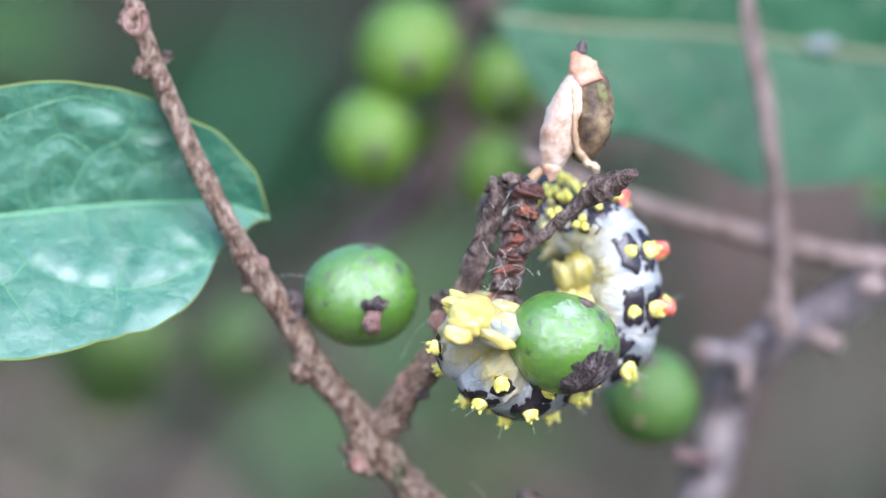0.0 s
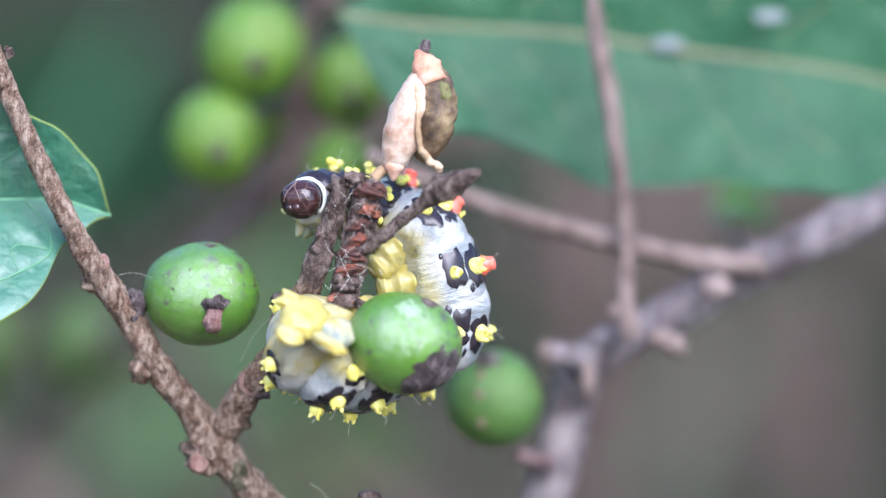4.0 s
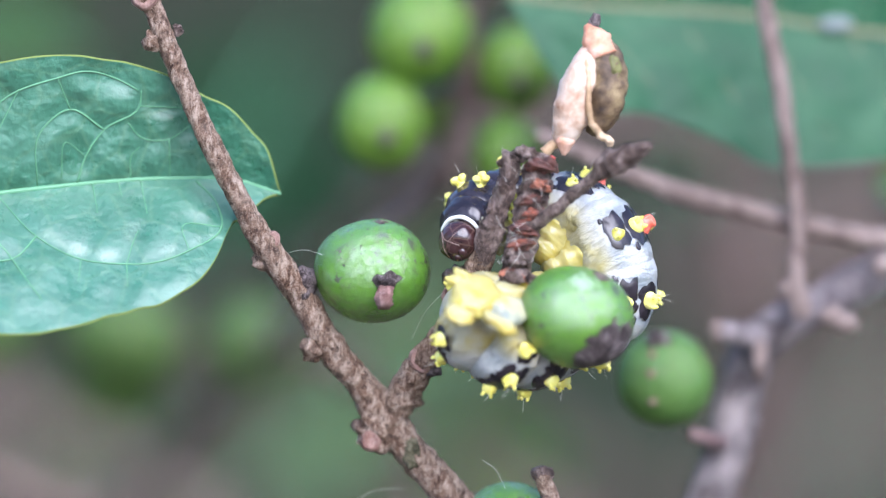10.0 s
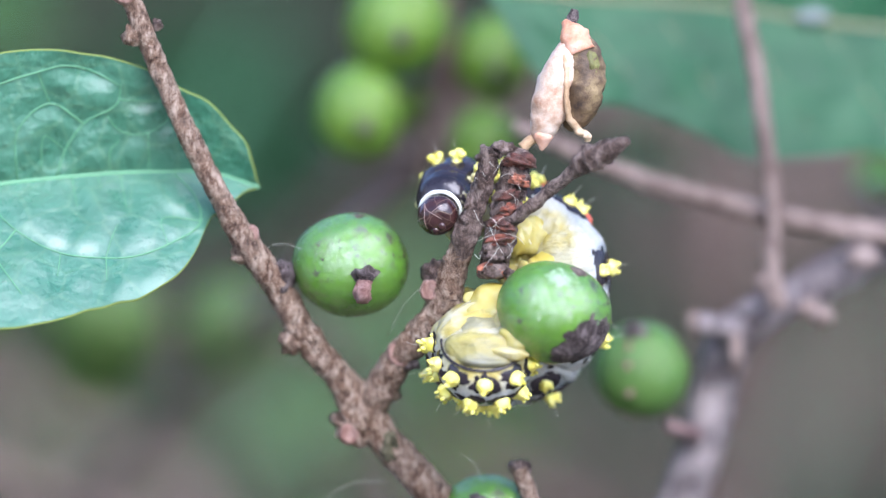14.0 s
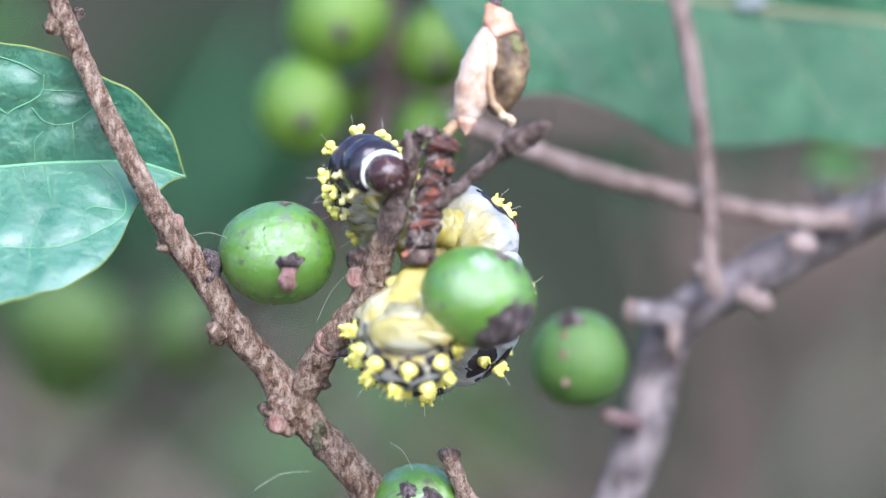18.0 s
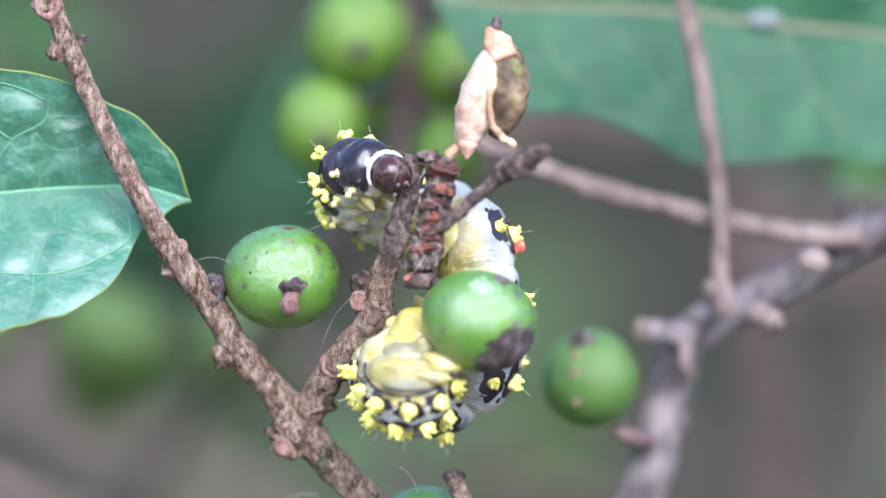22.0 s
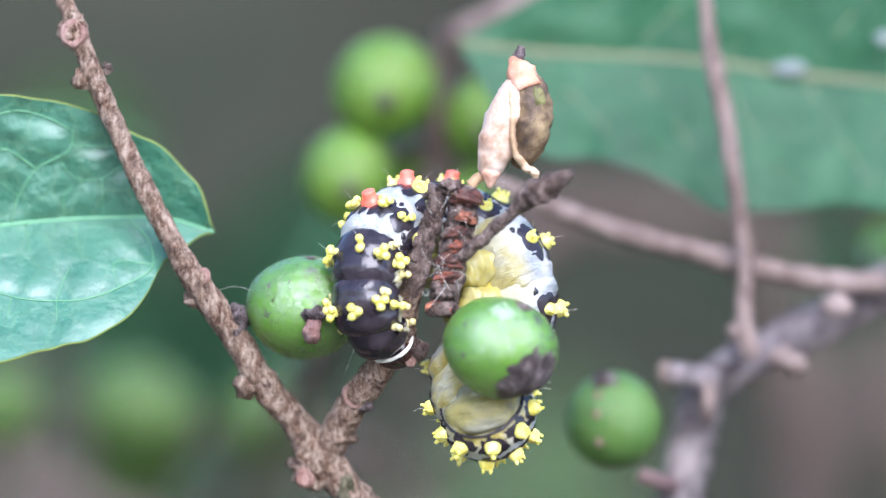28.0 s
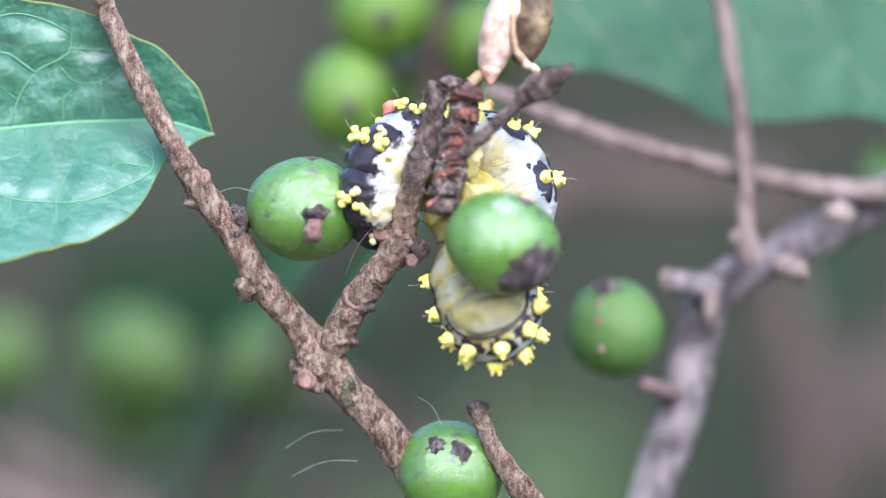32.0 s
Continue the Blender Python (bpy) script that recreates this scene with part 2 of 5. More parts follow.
M_HUSK_PALE = husk_material("pale_husk", (0.27, 0.14, 0.075), (0.47, 0.335, 0.24), (0.6, 0.52, 0.43))
M_HUSK_DARK = husk_material("dark_husk", (0.022, 0.014, 0.009), (0.1, 0.064, 0.034), (0.27, 0.2, 0.1))
M_HUSK_TIP = husk_material("husk_tip", (0.38, 0.15, 0.08), (0.56, 0.28, 0.17), (0.66, 0.42, 0.31))
M_OLIVE = husk_material("olive_husk", (0.07, 0.065, 0.025), (0.15, 0.15, 0.045), (0.24, 0.23, 0.09))
M_HUSK_RIM = husk_material("husk_rim", (0.2, 0.12, 0.06), (0.36, 0.24, 0.13), (0.54, 0.4, 0.26))


def skin_material():
    k = Mat("larva_skin", 0.32, 0.5)
    white = k.ramp(k.noise(420, 4, 0.6), (0.32, (0.23, 0.26, 0.26)), (0.54, (0.47, 0.48, 0.45)))
    belly = k.ramp(k.noise(380, 3, 0.5), (0.4, (0.4, 0.33, 0.08)), (0.58, (0.42, 0.4, 0.27)))
    k.color(k.mix(k.ramp(k.axis(2), (0.42, 1.0), (0.56, 0.0)), white, belly))
    k.soft(0.3, (1.0, 0.9, 0.6), 0.0012)
    return k.bump(k.noise(520, 6, 0.62, (0.6, 1.5, 0.6)), 0.9, 0.0009).m


M_SKIN = skin_material()


def chest_material():
    k = Mat("larva_chest", 0.22, 0.5)
    dark = k.ramp(k.noise(700, 3, 0.5), (0.3, (0.008, 0.006, 0.009)), (0.7, (0.035, 0.028, 0.034)))
    k.color(k.mix(k.ramp(k.noise(500, 3, 0.5), (0.66, 0.0), (0.69, 1.0)), dark, (0.45, 0.47, 0.44)))
    edge = k.node("ShaderNodeMath")
    edge.operation = "MULTIPLY_ADD"
    k.link(k.noise(520, 4, 0.6), edge.inputs[0])
    edge.inputs[1].default_value = -0.6
    k.link(k.axis(2), edge.inputs[2])
    low = k.ramp(edge.outputs[0], (0.1, 1.0), (0.14, 0.0))
    pale = k.ramp(k.noise(420, 4, 0.6), (0.36, (0.27, 0.29, 0.26)), (0.52, (0.5, 0.5, 0.43)), (0.64, (0.5, 0.45, 0.2)))
    k.color(k.mix(low, k.b.inputs["Base Color"].links[0].from_socket, pale))
    return k.bump(k.noise(600, 3, 0.5), 0.5, 0.0004).m


M_CHEST = chest_material()
M_BELLY = Mat("larva_belly", 0.25).soft(0.4, (1.0, 0.8, 0.3), 0.0015)
M_BELLY.color(M_BELLY.ramp(M_BELLY.noise(420, 3, 0.5), (0.35, (0.41, 0.335, 0.06)), (0.7, (0.43, 0.385, 0.155))))
M_BELLY = M_BELLY.bump(M_BELLY.noise(800, 3, 0.5), 0.4, 0.0003).m
M_SOLE = Mat("larva_sole", 0.22).soft(0.4, (1.0, 0.9, 0.4), 0.0012)
M_SOLE_BAND = M_SOLE.ramp(M_SOLE.axis(1), (0.1, (0.13, 0.14, 0.12)), (0.24, (0.19, 0.19, 0.14)), (0.34, (0.28, 0.25, 0.09)), (0.46, (0.39, 0.34, 0.11)), (0.58, (0.37, 0.34, 0.17)), (0.75, (0.42, 0.37, 0.13)))
M_SOLE.color(M_SOLE.mix(M_SOLE.ramp(M_SOLE.noise(520, 5, 0.65, (0.4, 1, 1)), (0.45, 0.0), (0.6, 0.7)), M_SOLE_BAND, (0.17, 0.17, 0.12)))
M_SOLE = M_SOLE.bump(M_SOLE.noise(520, 6, 0.65, (0.6, 1.3, 1)), 0.8, 0.0008).m
M_LOBE = Mat("larva_lobe", 0.2).soft(0.5, (1.0, 0.9, 0.5), 0.0015)
M_LOBE.color(M_LOBE.ramp(M_LOBE.noise(420, 3, 0.5), (0.4, (0.42, 0.34, 0.075)), (0.6, (0.36, 0.33, 0.17))))
M_LOBE = M_LOBE.bump(M_LOBE.noise(600, 5, 0.6), 0.8, 0.0007).m
M_YELLOW = Mat("wart_yellow", 0.4).soft(0.3, (1.0, 0.8, 0.1), 0.0006)
M_YELLOW = M_YELLOW.color(M_YELLOW.ramp(M_YELLOW.noise(1500, 3, 0.5), (0.3, (0.78, 0.67, 0.08)), (0.7, (0.88, 0.83, 0.26)))).m
M_RED = Mat("wart_red", 0.35).soft(0.3, (1.0, 0.3, 0.2), 0.0006).color((0.82, 0.16, 0.1)).m
M_BLACK = Mat("larva_black", 0.25)
M_BLACK = M_BLACK.color(M_BLACK.ramp(M_BLACK.noise(900, 3, 0.5), (0.3, (0.008, 0.006, 0.008)), (0.7, (0.03, 0.024, 0.03)))).m
M_HEAD = Mat("larva_head", 0.16)
M_HEAD.color(M_HEAD.mix(M_HEAD.ramp(M_HEAD.cells(800, "DISTANCE_TO_EDGE"), (0.01, 0.2), (0.04, 0.0)), M_HEAD.ramp(M_HEAD.noise(900, 3, 0.5), (0.3, (0.016, 0.007, 0.008)), (0.7, (0.05, 0.02, 0.018))), (0.26, 0.17, 0.12)))
M_HEAD = M_HEAD.bump(M_HEAD.noise(700, 3, 0.5), 0.3, 0.0003).m
M_GLASSY = Mat("larva_glassy_flesh", 0.12).soft(0.5, (1.0, 0.95, 0.7), 0.0015)
M_GLASSY.color(M_GLASSY.ramp(M_GLASSY.noise(420, 5, 0.6), (0.36, (0.22, 0.25, 0.21)), (0.52, (0.38, 0.37, 0.24)), (0.66, (0.46, 0.4, 0.14))))
M_GLASSY = M_GLASSY.bump(M_GLASSY.noise(480, 5, 0.6, (0.7, 1.3, 1)), 0.7, 0.0006).m
M_COLLAR = Mat("larva_collar", 0.35).color((0.75, 0.77, 0.68)).m
M_SUTURE = Mat("larva_suture", 0.3).color((0.17, 0.11, 0.09)).m
M_PALE_WART = Mat("wart_pale", 0.4).soft(0.3, (1.0, 0.9, 0.4), 0.0006).color((0.66, 0.58, 0.24)).m
M_PALE = Mat("dried_dropping", 0.8).color((0.16, 0.19, 0.18)).m
M_HAIR = Mat("hair", 0.4).color((0.6, 0.58, 0.5)).m


def ground_material():
    k = Mat("soil_litter", 0.95, 0.06)
    # the far bank's shade is put into the soil colour, darker than real soil
    c = k.ramp(k.noise(16, 6, 0.6), (0.32, (0.012, 0.014, 0.01)), (0.5, (0.032, 0.028, 0.0215)), (0.66, (0.066, 0.052, 0.041)))
    g = k.ramp(k.noise(34, 3, 0.5), (0.42, 0.0), (0.62, 1.0))
    c = k.mix(g, c, (0.015, 0.029, 0.014))
    # unseen near side, made pale to bounce fill light up at the shoot
    sep = k.t.nodes.new("ShaderNodeSeparateXYZ")
    k.link(k.co, sep.inputs[0])
    near = k.node("ShaderNodeMapRange")
    near.inputs["From Min"].default_value, near.inputs["From Max"].default_value = 0.1, -0.5
    k.link(sep.outputs[1], near.inputs["Value"])
    dry = k.ramp(k.noise(12, 6, 0.6), (0.35, (0.19, 0.16, 0.125)), (0.65, (0.3, 0.26, 0.21)))
    k.color(k.mix(near.outputs[0], c, dry))
    return k.bump(k.noise(40, 6, 0.6), 0.6, 0.02).m


M_GROUND = ground_material()

# ---- mesh helpers; all shapes are drawn in millimetres from the shoot's centre ----
ORIGIN = {}


def world_of(p):
    return Vector((p[0] * MM, p[1] * MM, LEVEL + p[2] * MM))


def thing(name, base, label, category, group="", kind=""):
    ob = new(name)
    ob.location = world_of(base)
    ob.empty_display_size = 0.002
    ORIGIN[ob] = world_of(base)
    return tagged(ob, label, category, group, kind)


def link_mesh(name, bm, material, loc):
    for v in bm.verts:
        v.co = world_of(v.co) - loc
    me = bpy.data.meshes.new(name)
    bm.to_mesh(me)
    bm.free()
    me.materials.append(material)
    for p in me.polygons:
        p.use_smooth = True
    return new(name, me)


def part(name, bm, material, parent, label=""):
    """One mesh under a thing or a part, drawn in plan millimetres."""
    loc = ORIGIN[parent]
    ob = link_mesh(name, bm, material, loc)
    ob.parent = parent
    ORIGIN[ob] = loc
    return tagged(ob, label)


def smooth_path(points, steps):
    """A smooth line through the points (any number of columns, the first three a place), steady over uneven gaps."""
    p = [np.array(q, float) for q in points]
    gap = [max(1e-6, float(np.linalg.norm((b - a)[:3]))) for a, b in zip(p, p[1:])]
    way = [(p[1] - p[0]) / gap[0]]
    for i in range(1, len(p) - 1):
        a, b = gap[i - 1], gap[i]
        way.append(((p[i] - p[i - 1]) / a * b + (p[i + 1] - p[i]) / b * a) / (a + b))
    way.append((p[-1] - p[-2]) / gap[-1])
    out = []
    for i, d in enumerate(gap):
        for s in np.linspace(0, 1, steps, endpoint=False):
            h = s * s * (3 - 2 * s)
            out.append(p[i] * (1 - h) + p[i + 1] * h + way[i] * d * s * (1 - s) ** 2 - way[i + 1] * d * s * s * (1 - s))
    out.append(p[-1])
    return out


def tube(points, sides=12, steps=6, rough=0.0, knots=0.0, seed=0, closed=True):
    """A tapered tube through (x, y, z, radius) points, with uneven skin."""
    path = smooth_path(points, steps)
    bm = bmesh.new()
    rings = []
    side = Vector((0, 1, 0))
    for i, q in enumerate(path):
        here = Vector(q[:3])
        ahead = Vector(path[min(i + 1, len(path) - 1)][:3]) - Vector(path[max(i - 1, 0)][:3])
        ahead.normalize()
        side = (side - ahead * side.dot(ahead)).normalized()
        other = ahead.cross(side)
        ring = []
        for k in range(sides):
            a = 2 * math.pi * k / sides
            way = side * math.cos(a) + other * math.sin(a)
            r = q[3]
            if rough:
                spot = here + way * r
                r *= 1 + rough * noise.noise(spot * 1.1 + Vector((seed, 0, 0))) + 0.6 * rough * noise.noise(spot * 2.9 + Vector((0, seed, 0))) + 0.35 * rough * noise.noise(spot * 7 + Vector((0, 0, seed)))
            if knots:
                r *= 1 + knots * max(0.0, noise.noise(Vector((here.length * 0.35, seed, 1.5)))) * (0.5 + 0.5 * math.cos(a - seed))
            ring.append(bm.verts.new(here + way * max(r, 0.01)))
        rings.append(ring)
    for a, b in zip(rings, rings[1:]):
        for k in range(sides):
            bm.faces.new((a[k], a[(k + 1) % sides], b[(k + 1) % sides], b[k]))
    if closed:
        bm.faces.new(rings[0][::-1])
        bm.faces.new(rings[-1])
    return bm


def blob(centre, radii, turn=(0, 0, 0), rough=0.0, seed=0, u=20, v=14, scale=0.6):
    """An uneven ellipsoid."""
    bm = bmesh.new()
    bmesh.ops.create_uvsphere(bm, u_segments=u, v_segments=v, radius=1)
    rot = Euler([radians(a) for a in turn]).to_matrix()
    for w in bm.verts:
        k = 1 + (rough * noise.noise(w.co * (1 / scale) + Vector((seed * 3.1, seed, 0))) if rough else 0)
        w.co = rot @ Vector((w.co.x * radii[0] * k, w.co.y * radii[1] * k, w.co.z * radii[2] * k)) + Vector(centre)
    return bm


def joined(*meshes):
    out = meshes[0]
    for b in meshes[1:]:
        me = bpy.data.meshes.new("tmp")
        b.to_mesh(me)
        b.free()
        out.from_mesh(me)
        bpy.data.meshes.remove(me)
    return out


def leaf_blade(rib, up, down, across=14, steps=8, quilt=0.0, cup=(0.15, 0.45), wave=0.0, thick=0.12, seed=0, curl=0.0, bend=-0.25):
    """A blade along a midrib; up and down are the half widths at even steps of it, cup the slope of each half."""
    line = smooth_path(rib, steps)
    n = len(line)
    grid_top = []
    bm = bmesh.new()

    def width(table, s):
        f = s * (len(table) - 1)
        i = min(int(f), len(table) - 2)
        k = f - i
        a, b, c, d = table[max(0, i - 1)], table[i], table[i + 1], table[min(len(table) - 1, i + 2)]
        return max(0.0, b + 0.5 * k * (c - a + k * (2 * a - 5 * b + 4 * c - d + k * (3 * (b - c) + d - a))))

    for i, q in enumerate(line):
        s = i / (n - 1)
        t = Vector(line[min(i + 1, n - 1)]) - Vector(line[max(i - 1, 0)])
        t = Vector((t.x, 0, t.z)).normalized()
        out = Vector((-t.z, 0, t.x))
        if out.z < 0:
            out = -out
        row = []
        for j in range(-across, across + 1):
            f = j / across
            w = width(up if f > 0 else down, s) * abs(f)
            slope = cup[0] if f > 0 else cup[1]
            p = Vector(q) + out * (w if f > 0 else -w)
            p.y -= slope * w * (1 - 0.25 * f if f > 0 else 1 - bend * f)
            if f > 0:
                p.y += curl * w * f * f
            if quilt:
                p.y -= quilt * (noise.noise(Vector((p.x * 0.28, seed, p.z * 0.28))) + 0.5 * noise.noise(Vector((p.x * 0.7, seed + 4, p.z * 0.7)))) * min(1, w * 0.6)
            if wave:
                p.y += wave * abs(f) * math.sin(s * 17 + (2 if f > 0 else 0))
            row.append(bm.verts.new(p))
        grid_top.append(row)
    for a, b in zip(grid_top, grid_top[1:]):
        for j in range(2 * across):
            bm.faces.new((a[j], b[j], b[j + 1], a[j + 1]))
    bmesh.ops.recalc_face_normals(bm, faces=bm.faces)
    bmesh.ops.solidify(bm, geom=bm.faces[:], thickness=thick)
    for e in bm.edges:
        if e.calc_face_angle(0) > radians(28):
            e.smooth = False
    return bm, [[v.co.copy() for v in row] for row in grid_top]


# ---- setting ----


def build_ground():
    bm = bmesh.new()
    n = 60
    rows = []
    for i in range(n + 1):
        row = []
        for j in range(n + 1):
            fx, fy = (j / n - 0.5) * 2, (i / n - 0.5) * 2
            x, y = math.copysign(abs(fx) ** 4, fx) * 300, math.copysign(abs(fy) ** 4, fy) * 300
            # a bank rises behind the bush
            rise = 1.9 / (1 + math.exp(-max(-20.0, min(20.0, (y - 1.15) * 3.4))))
            # and a lower one, unseen and added behind the eye, hides the low sky
            rise += 1.2 / (1 + math.exp(-max(-20.0, min(20.0, (-3.6 - y) * 3.4))))
            z = rise + 0.05 * noise.noise(Vector((x * 2, y * 2, 0)))
            row.append(bm.verts.new((x * 1000, y * 1000, (z - LEVEL) * 1000)))
        rows.append(row)
    for a, b in zip(rows, rows[1:]):
        for j in range(n):
            bm.faces.new((a[j], a[j + 1], b[j + 1], b[j]))
    ob = link_mesh("ground", bm, M_GROUND, Vector((0, 0, 0)))
    tagged(ob, "brown soil bank with leaf litter and moss patches", "ground", kind="structure")


build_ground()


# ---- the fruiting shoot ----


def cut_scar(centre, r, seed):
    """A round scar that faces out of the twig: a swollen rim round a sunken face."""
    bm = bmesh.new()
    rings = []
    for f, y in ((1.25, 0.9), (1.15, 0.2), (1.0, -0.12), (0.82, -0.16), (0.66, 0.0), (0.4, 0.06), (0.12, -0.02)):
        ring = []
        for j in range(20):
            a = 2 * math.pi * j / 20
            q = r * f * (1 + 0.16 * noise.noise(Vector((math.cos(a) * 1.6, math.sin(a) * 1.6, seed + f))))
            ring.append(bm.verts.new((centre[0] + q * math.cos(a), centre[1] + y * r + 0.1 * r * noise.noise(Vector((math.cos(a) * 3, math.sin(a) * 3, seed))), centre[2] + q * 1.08 * math.sin(a))))
        rings.append(ring)
    for a, b in zip(rings, rings[1:]):
        for j in range(20):
            bm.faces.new((a[j], a[(j + 1) % 20], b[(j + 1) % 20], b[j]))
    bm.faces.new(rings[-1])
    bmesh.ops.recalc_face_normals(bm, faces=bm.faces)
    return bm


def build_branch():
    base = (-5.59, 7.00, -11.91)
    b = thing("branch", base, "rough brown forked twig of a fruiting shrub", "twig")
    part("main_stem", tube([(-27.66, 0.65, 30.28, 0.56), (-25.42, 0.33, 26.07, 0.58), (-23.89, 0.00, 22.59, 0.6), (-22.77, 0.00, 20.48, 0.62), (-21.22, 0.00, 16.48, 0.7), (-19.50, 0.33, 12.30, 0.72), (-17.66, 0.33, 8.23, 0.74), (-15.63, 0.39, 4.32, 0.78),
                            (-13.30, 0.78, 0.33, 0.92), (-11.02, 1.95, -2.86, 0.94), (-8.68, 2.93, -6.67, 1.05), (-6.51, 3.90, -9.28, 1.08), (-4.94, 4.55, -11.50, 1.35),
                            (-3.31, 4.55, -13.50, 1.25), (-0.86, 4.55, -16.11, 1.22), (1.78, 5.20, -19.74, 1.35), (8.00, 12.00, -60.00, 1.7), (16.00, 20.00, -240.00, 2.6), (20.00, 30.00, -1003.00, 4.5)],
                           30, 24, 0.14, 0.2, 1), M_BARK, b)
    part("side_shoot", tube([(-5.58, 4.55, -12.31, 1.2), (-4.00, 3.90, -10.27, 1.15), (-2.36, 2.60, -7.62, 1.1), (-0.68, 1.30, -5.58, 1.05), (0.68, 0.33, -3.56, 1.1), (1.25, -0.50, -1.55, 0.95), (1.89, -1.50, 0.45, 0.8)],
                            30, 22, 0.18, 0.25, 5), M_BARK, b)
    part("dead_shoot", tube([(1.66, -1.20, -0.35, 0.7), (2.11, -2.00, 1.25, 0.8), (2.80, -2.40, 3.25, 0.75), (3.42, -2.80, 5.25, 0.72), (3.80, -3.00, 6.77, 0.6)],
                            18, 14, 0.28, 0.3, 5), M_BARK_DARK, b, "dark dead shoot tip")
    for name, c, r, m in (("node_collar", (-5.39, 4.00, -12.30), (1.6, 1.5, 1.25), M_BARK), ("shoot_collar", (-3.80, 3.90, -10.06), (1.25, 1.2, 1.1), M_BARK),
                          ("leaf_scar", (-1.56, 2.10, -8.01), (0.55, 0.5, 0.5), M_SCAR),
                          ("leaf_scar", (-13.19, 0.90, 0.93), (0.5, 0.5, 0.6), M_BARK_DARK), ("leaf_scar", (-13.70, 1.30, -0.56), (0.7, 0.6, 0.55), M_BARK),
                          ("bud", (-21.61, 0.00, 15.00), (0.6, 0.5, 0.75), M_BARK), ("bud", (-22.27, -0.30, 18.59), (0.95, 0.7, 1.1), M_BARK), ("bud", (-24.47, 0.20, 23.47), (0.7, 0.6, 0.8), M_BARK), ("bud", (-19.85, 0.20, 15.82), (0.35, 0.3, 0.45), M_BARK_DARK),
                          ("leaf_scar", (-10.18, 2.70, -6.68), (0.75, 0.8, 0.8), M_BARK), ("bud", (-10.65, 1.70, -2.05), (0.75, 0.8, 1.05), M_SCAR),
                          ("moss_patch", (-3.00, 3.50, -14.09), (0.55, 0.35, 1.0), M_MOSS),
                          ("spur", (-0.02, 0.20, -1.48), (0.8, 0.85, 0.8), M_BARK_DARK), ("spur", (0.35, 0.30, -2.6), (0.8, 0.7, 0.8), M_BARK), ("spur", (2.2, 0.00, -4.15), (0.8, 0.8, 0.75), M_BARK_DARK),
                          ("spur", (3.60, -3.00, 6.85), (0.72, 0.7, 0.6), M_BARK_DARK), ("spur", (4.6, -3.1, 7.3), (0.8, 0.7, 0.55), M_BARK_DARK),
                          ("spur", (2.09, -2.60, 2.25), (0.45, 0.45, 0.6), M_BARK_DARK), ("spur", (2.47, -2.90, 3.44), (0.42, 0.4, 0.5), M_BARK_DARK), ("spur", (3.1, -3.2, 4.9), (0.4, 0.4, 0.6), M_BARK_DARK)):
        part(name, blob(c, r, rough=0.7, seed=c[0], u=18, v=14), m, b)
    for c, r, m in (((-2.3, 1.6, -7.3), 0.78, M_SCAR_PALE), ((-0.3, -0.5, -2.8), 0.6, M_SCAR_PALE), ((1.75, -0.6, -4.9), 0.36, M_SCAR_PALE), ((-22.2, -0.9, 18.3), 0.85, M_SCAR_PALE), ((-5.9, 2.7, -13.1), 0.6, M_SCAR_PALE), ((-13.0, 0.1, 1.1), 0.45, M_SCAR_PALE), ((-18.3, 0.0, 9.7), 0.4, M_SCAR_PALE)):
        part("cut_scar", cut_scar(c, r, c[0]), m, b, "reddish round scar")
    # the old flower spike with its bracts, and the dead bud twig
    spike = part("flower_spike", tube([(3.99, -1.50, -1.53, 1.0), (4.50, -2.40, 0.87, 1.1), (5.03, -2.80, 3.67, 1.05), (5.56, -3.00, 6.07, 0.95), (5.95, -3.00, 7.35, 0.65)], 18, 12, 0.4, 0, 9), M_BARK_DARK, b,
                 "dark dead flower spike")
    rnd = random.Random(5)
    for i in range(8):
        f = i / 7
        x, y, z = 4.1 + 1.75 * f + rnd.uniform(-.25, .25), -3.5 - 0.4 * f + rnd.uniform(-.15, .15), -1.5 + 7.7 * f + rnd.uniform(-.15, .15)
        # a chunky scale in front, with two smaller ones that stick out beside it
        part("bract", blob((x, y, z), (rnd.uniform(0.75, 1.05), rnd.uniform(0.5, 0.7), rnd.uniform(0.36, 0.5)), (rnd.uniform(-25, 5), rnd.uniform(-22, 22), rnd.uniform(-20, 20)), 0.7, i * 2.3, 24, 16, 0.5),
             M_BRACT if 2 < i < 7 or rnd.random() < 0.4 else M_BARK_DARK, spike)
        for side in (-1, 1):
            w, h = rnd.uniform(0.6, 1.0), rnd.uniform(0.2, 0.6)
            q = z + rnd.uniform(-0.2, 0.5)
            part("bract", tube([(x, y + 0.4, q + 0.1, 0.26), (x + 0.45 * side * w, y + 0.1, q + 0.25, 0.36), (x + 0.95 * side * w, y, q + 0.05, 0.3), (x + 1.2 * side * w, y + 0.2, q - h, 0.1)], 10, 4, 0.6, 0, i + side * 3),
                 M_BRACT if rnd.random() < 0.35 else M_BARK_DARK, spike)
    for k in range(22):
        x, z = rnd.uniform(2.6, 6.6), rnd.uniform(-1.5, 6.8)
        p = Vector((x, -3.9 - rnd.random() * 0.6, z))
        q = p + Vector((rnd.uniform(-1.6, 1.6), rnd.uniform(-0.6, 0.2), rnd.uniform(-2.2, 1.2)))
        part("fibre", tube([(*p, 0.013), (*(p.lerp(q, 0.5) + Vector((rnd.uniform(-.4, .4), -0.3, rnd.uniform(-.4, .4)))), 0.012), (*q, 0.007)], 5, 4), M_HAIR, spike)
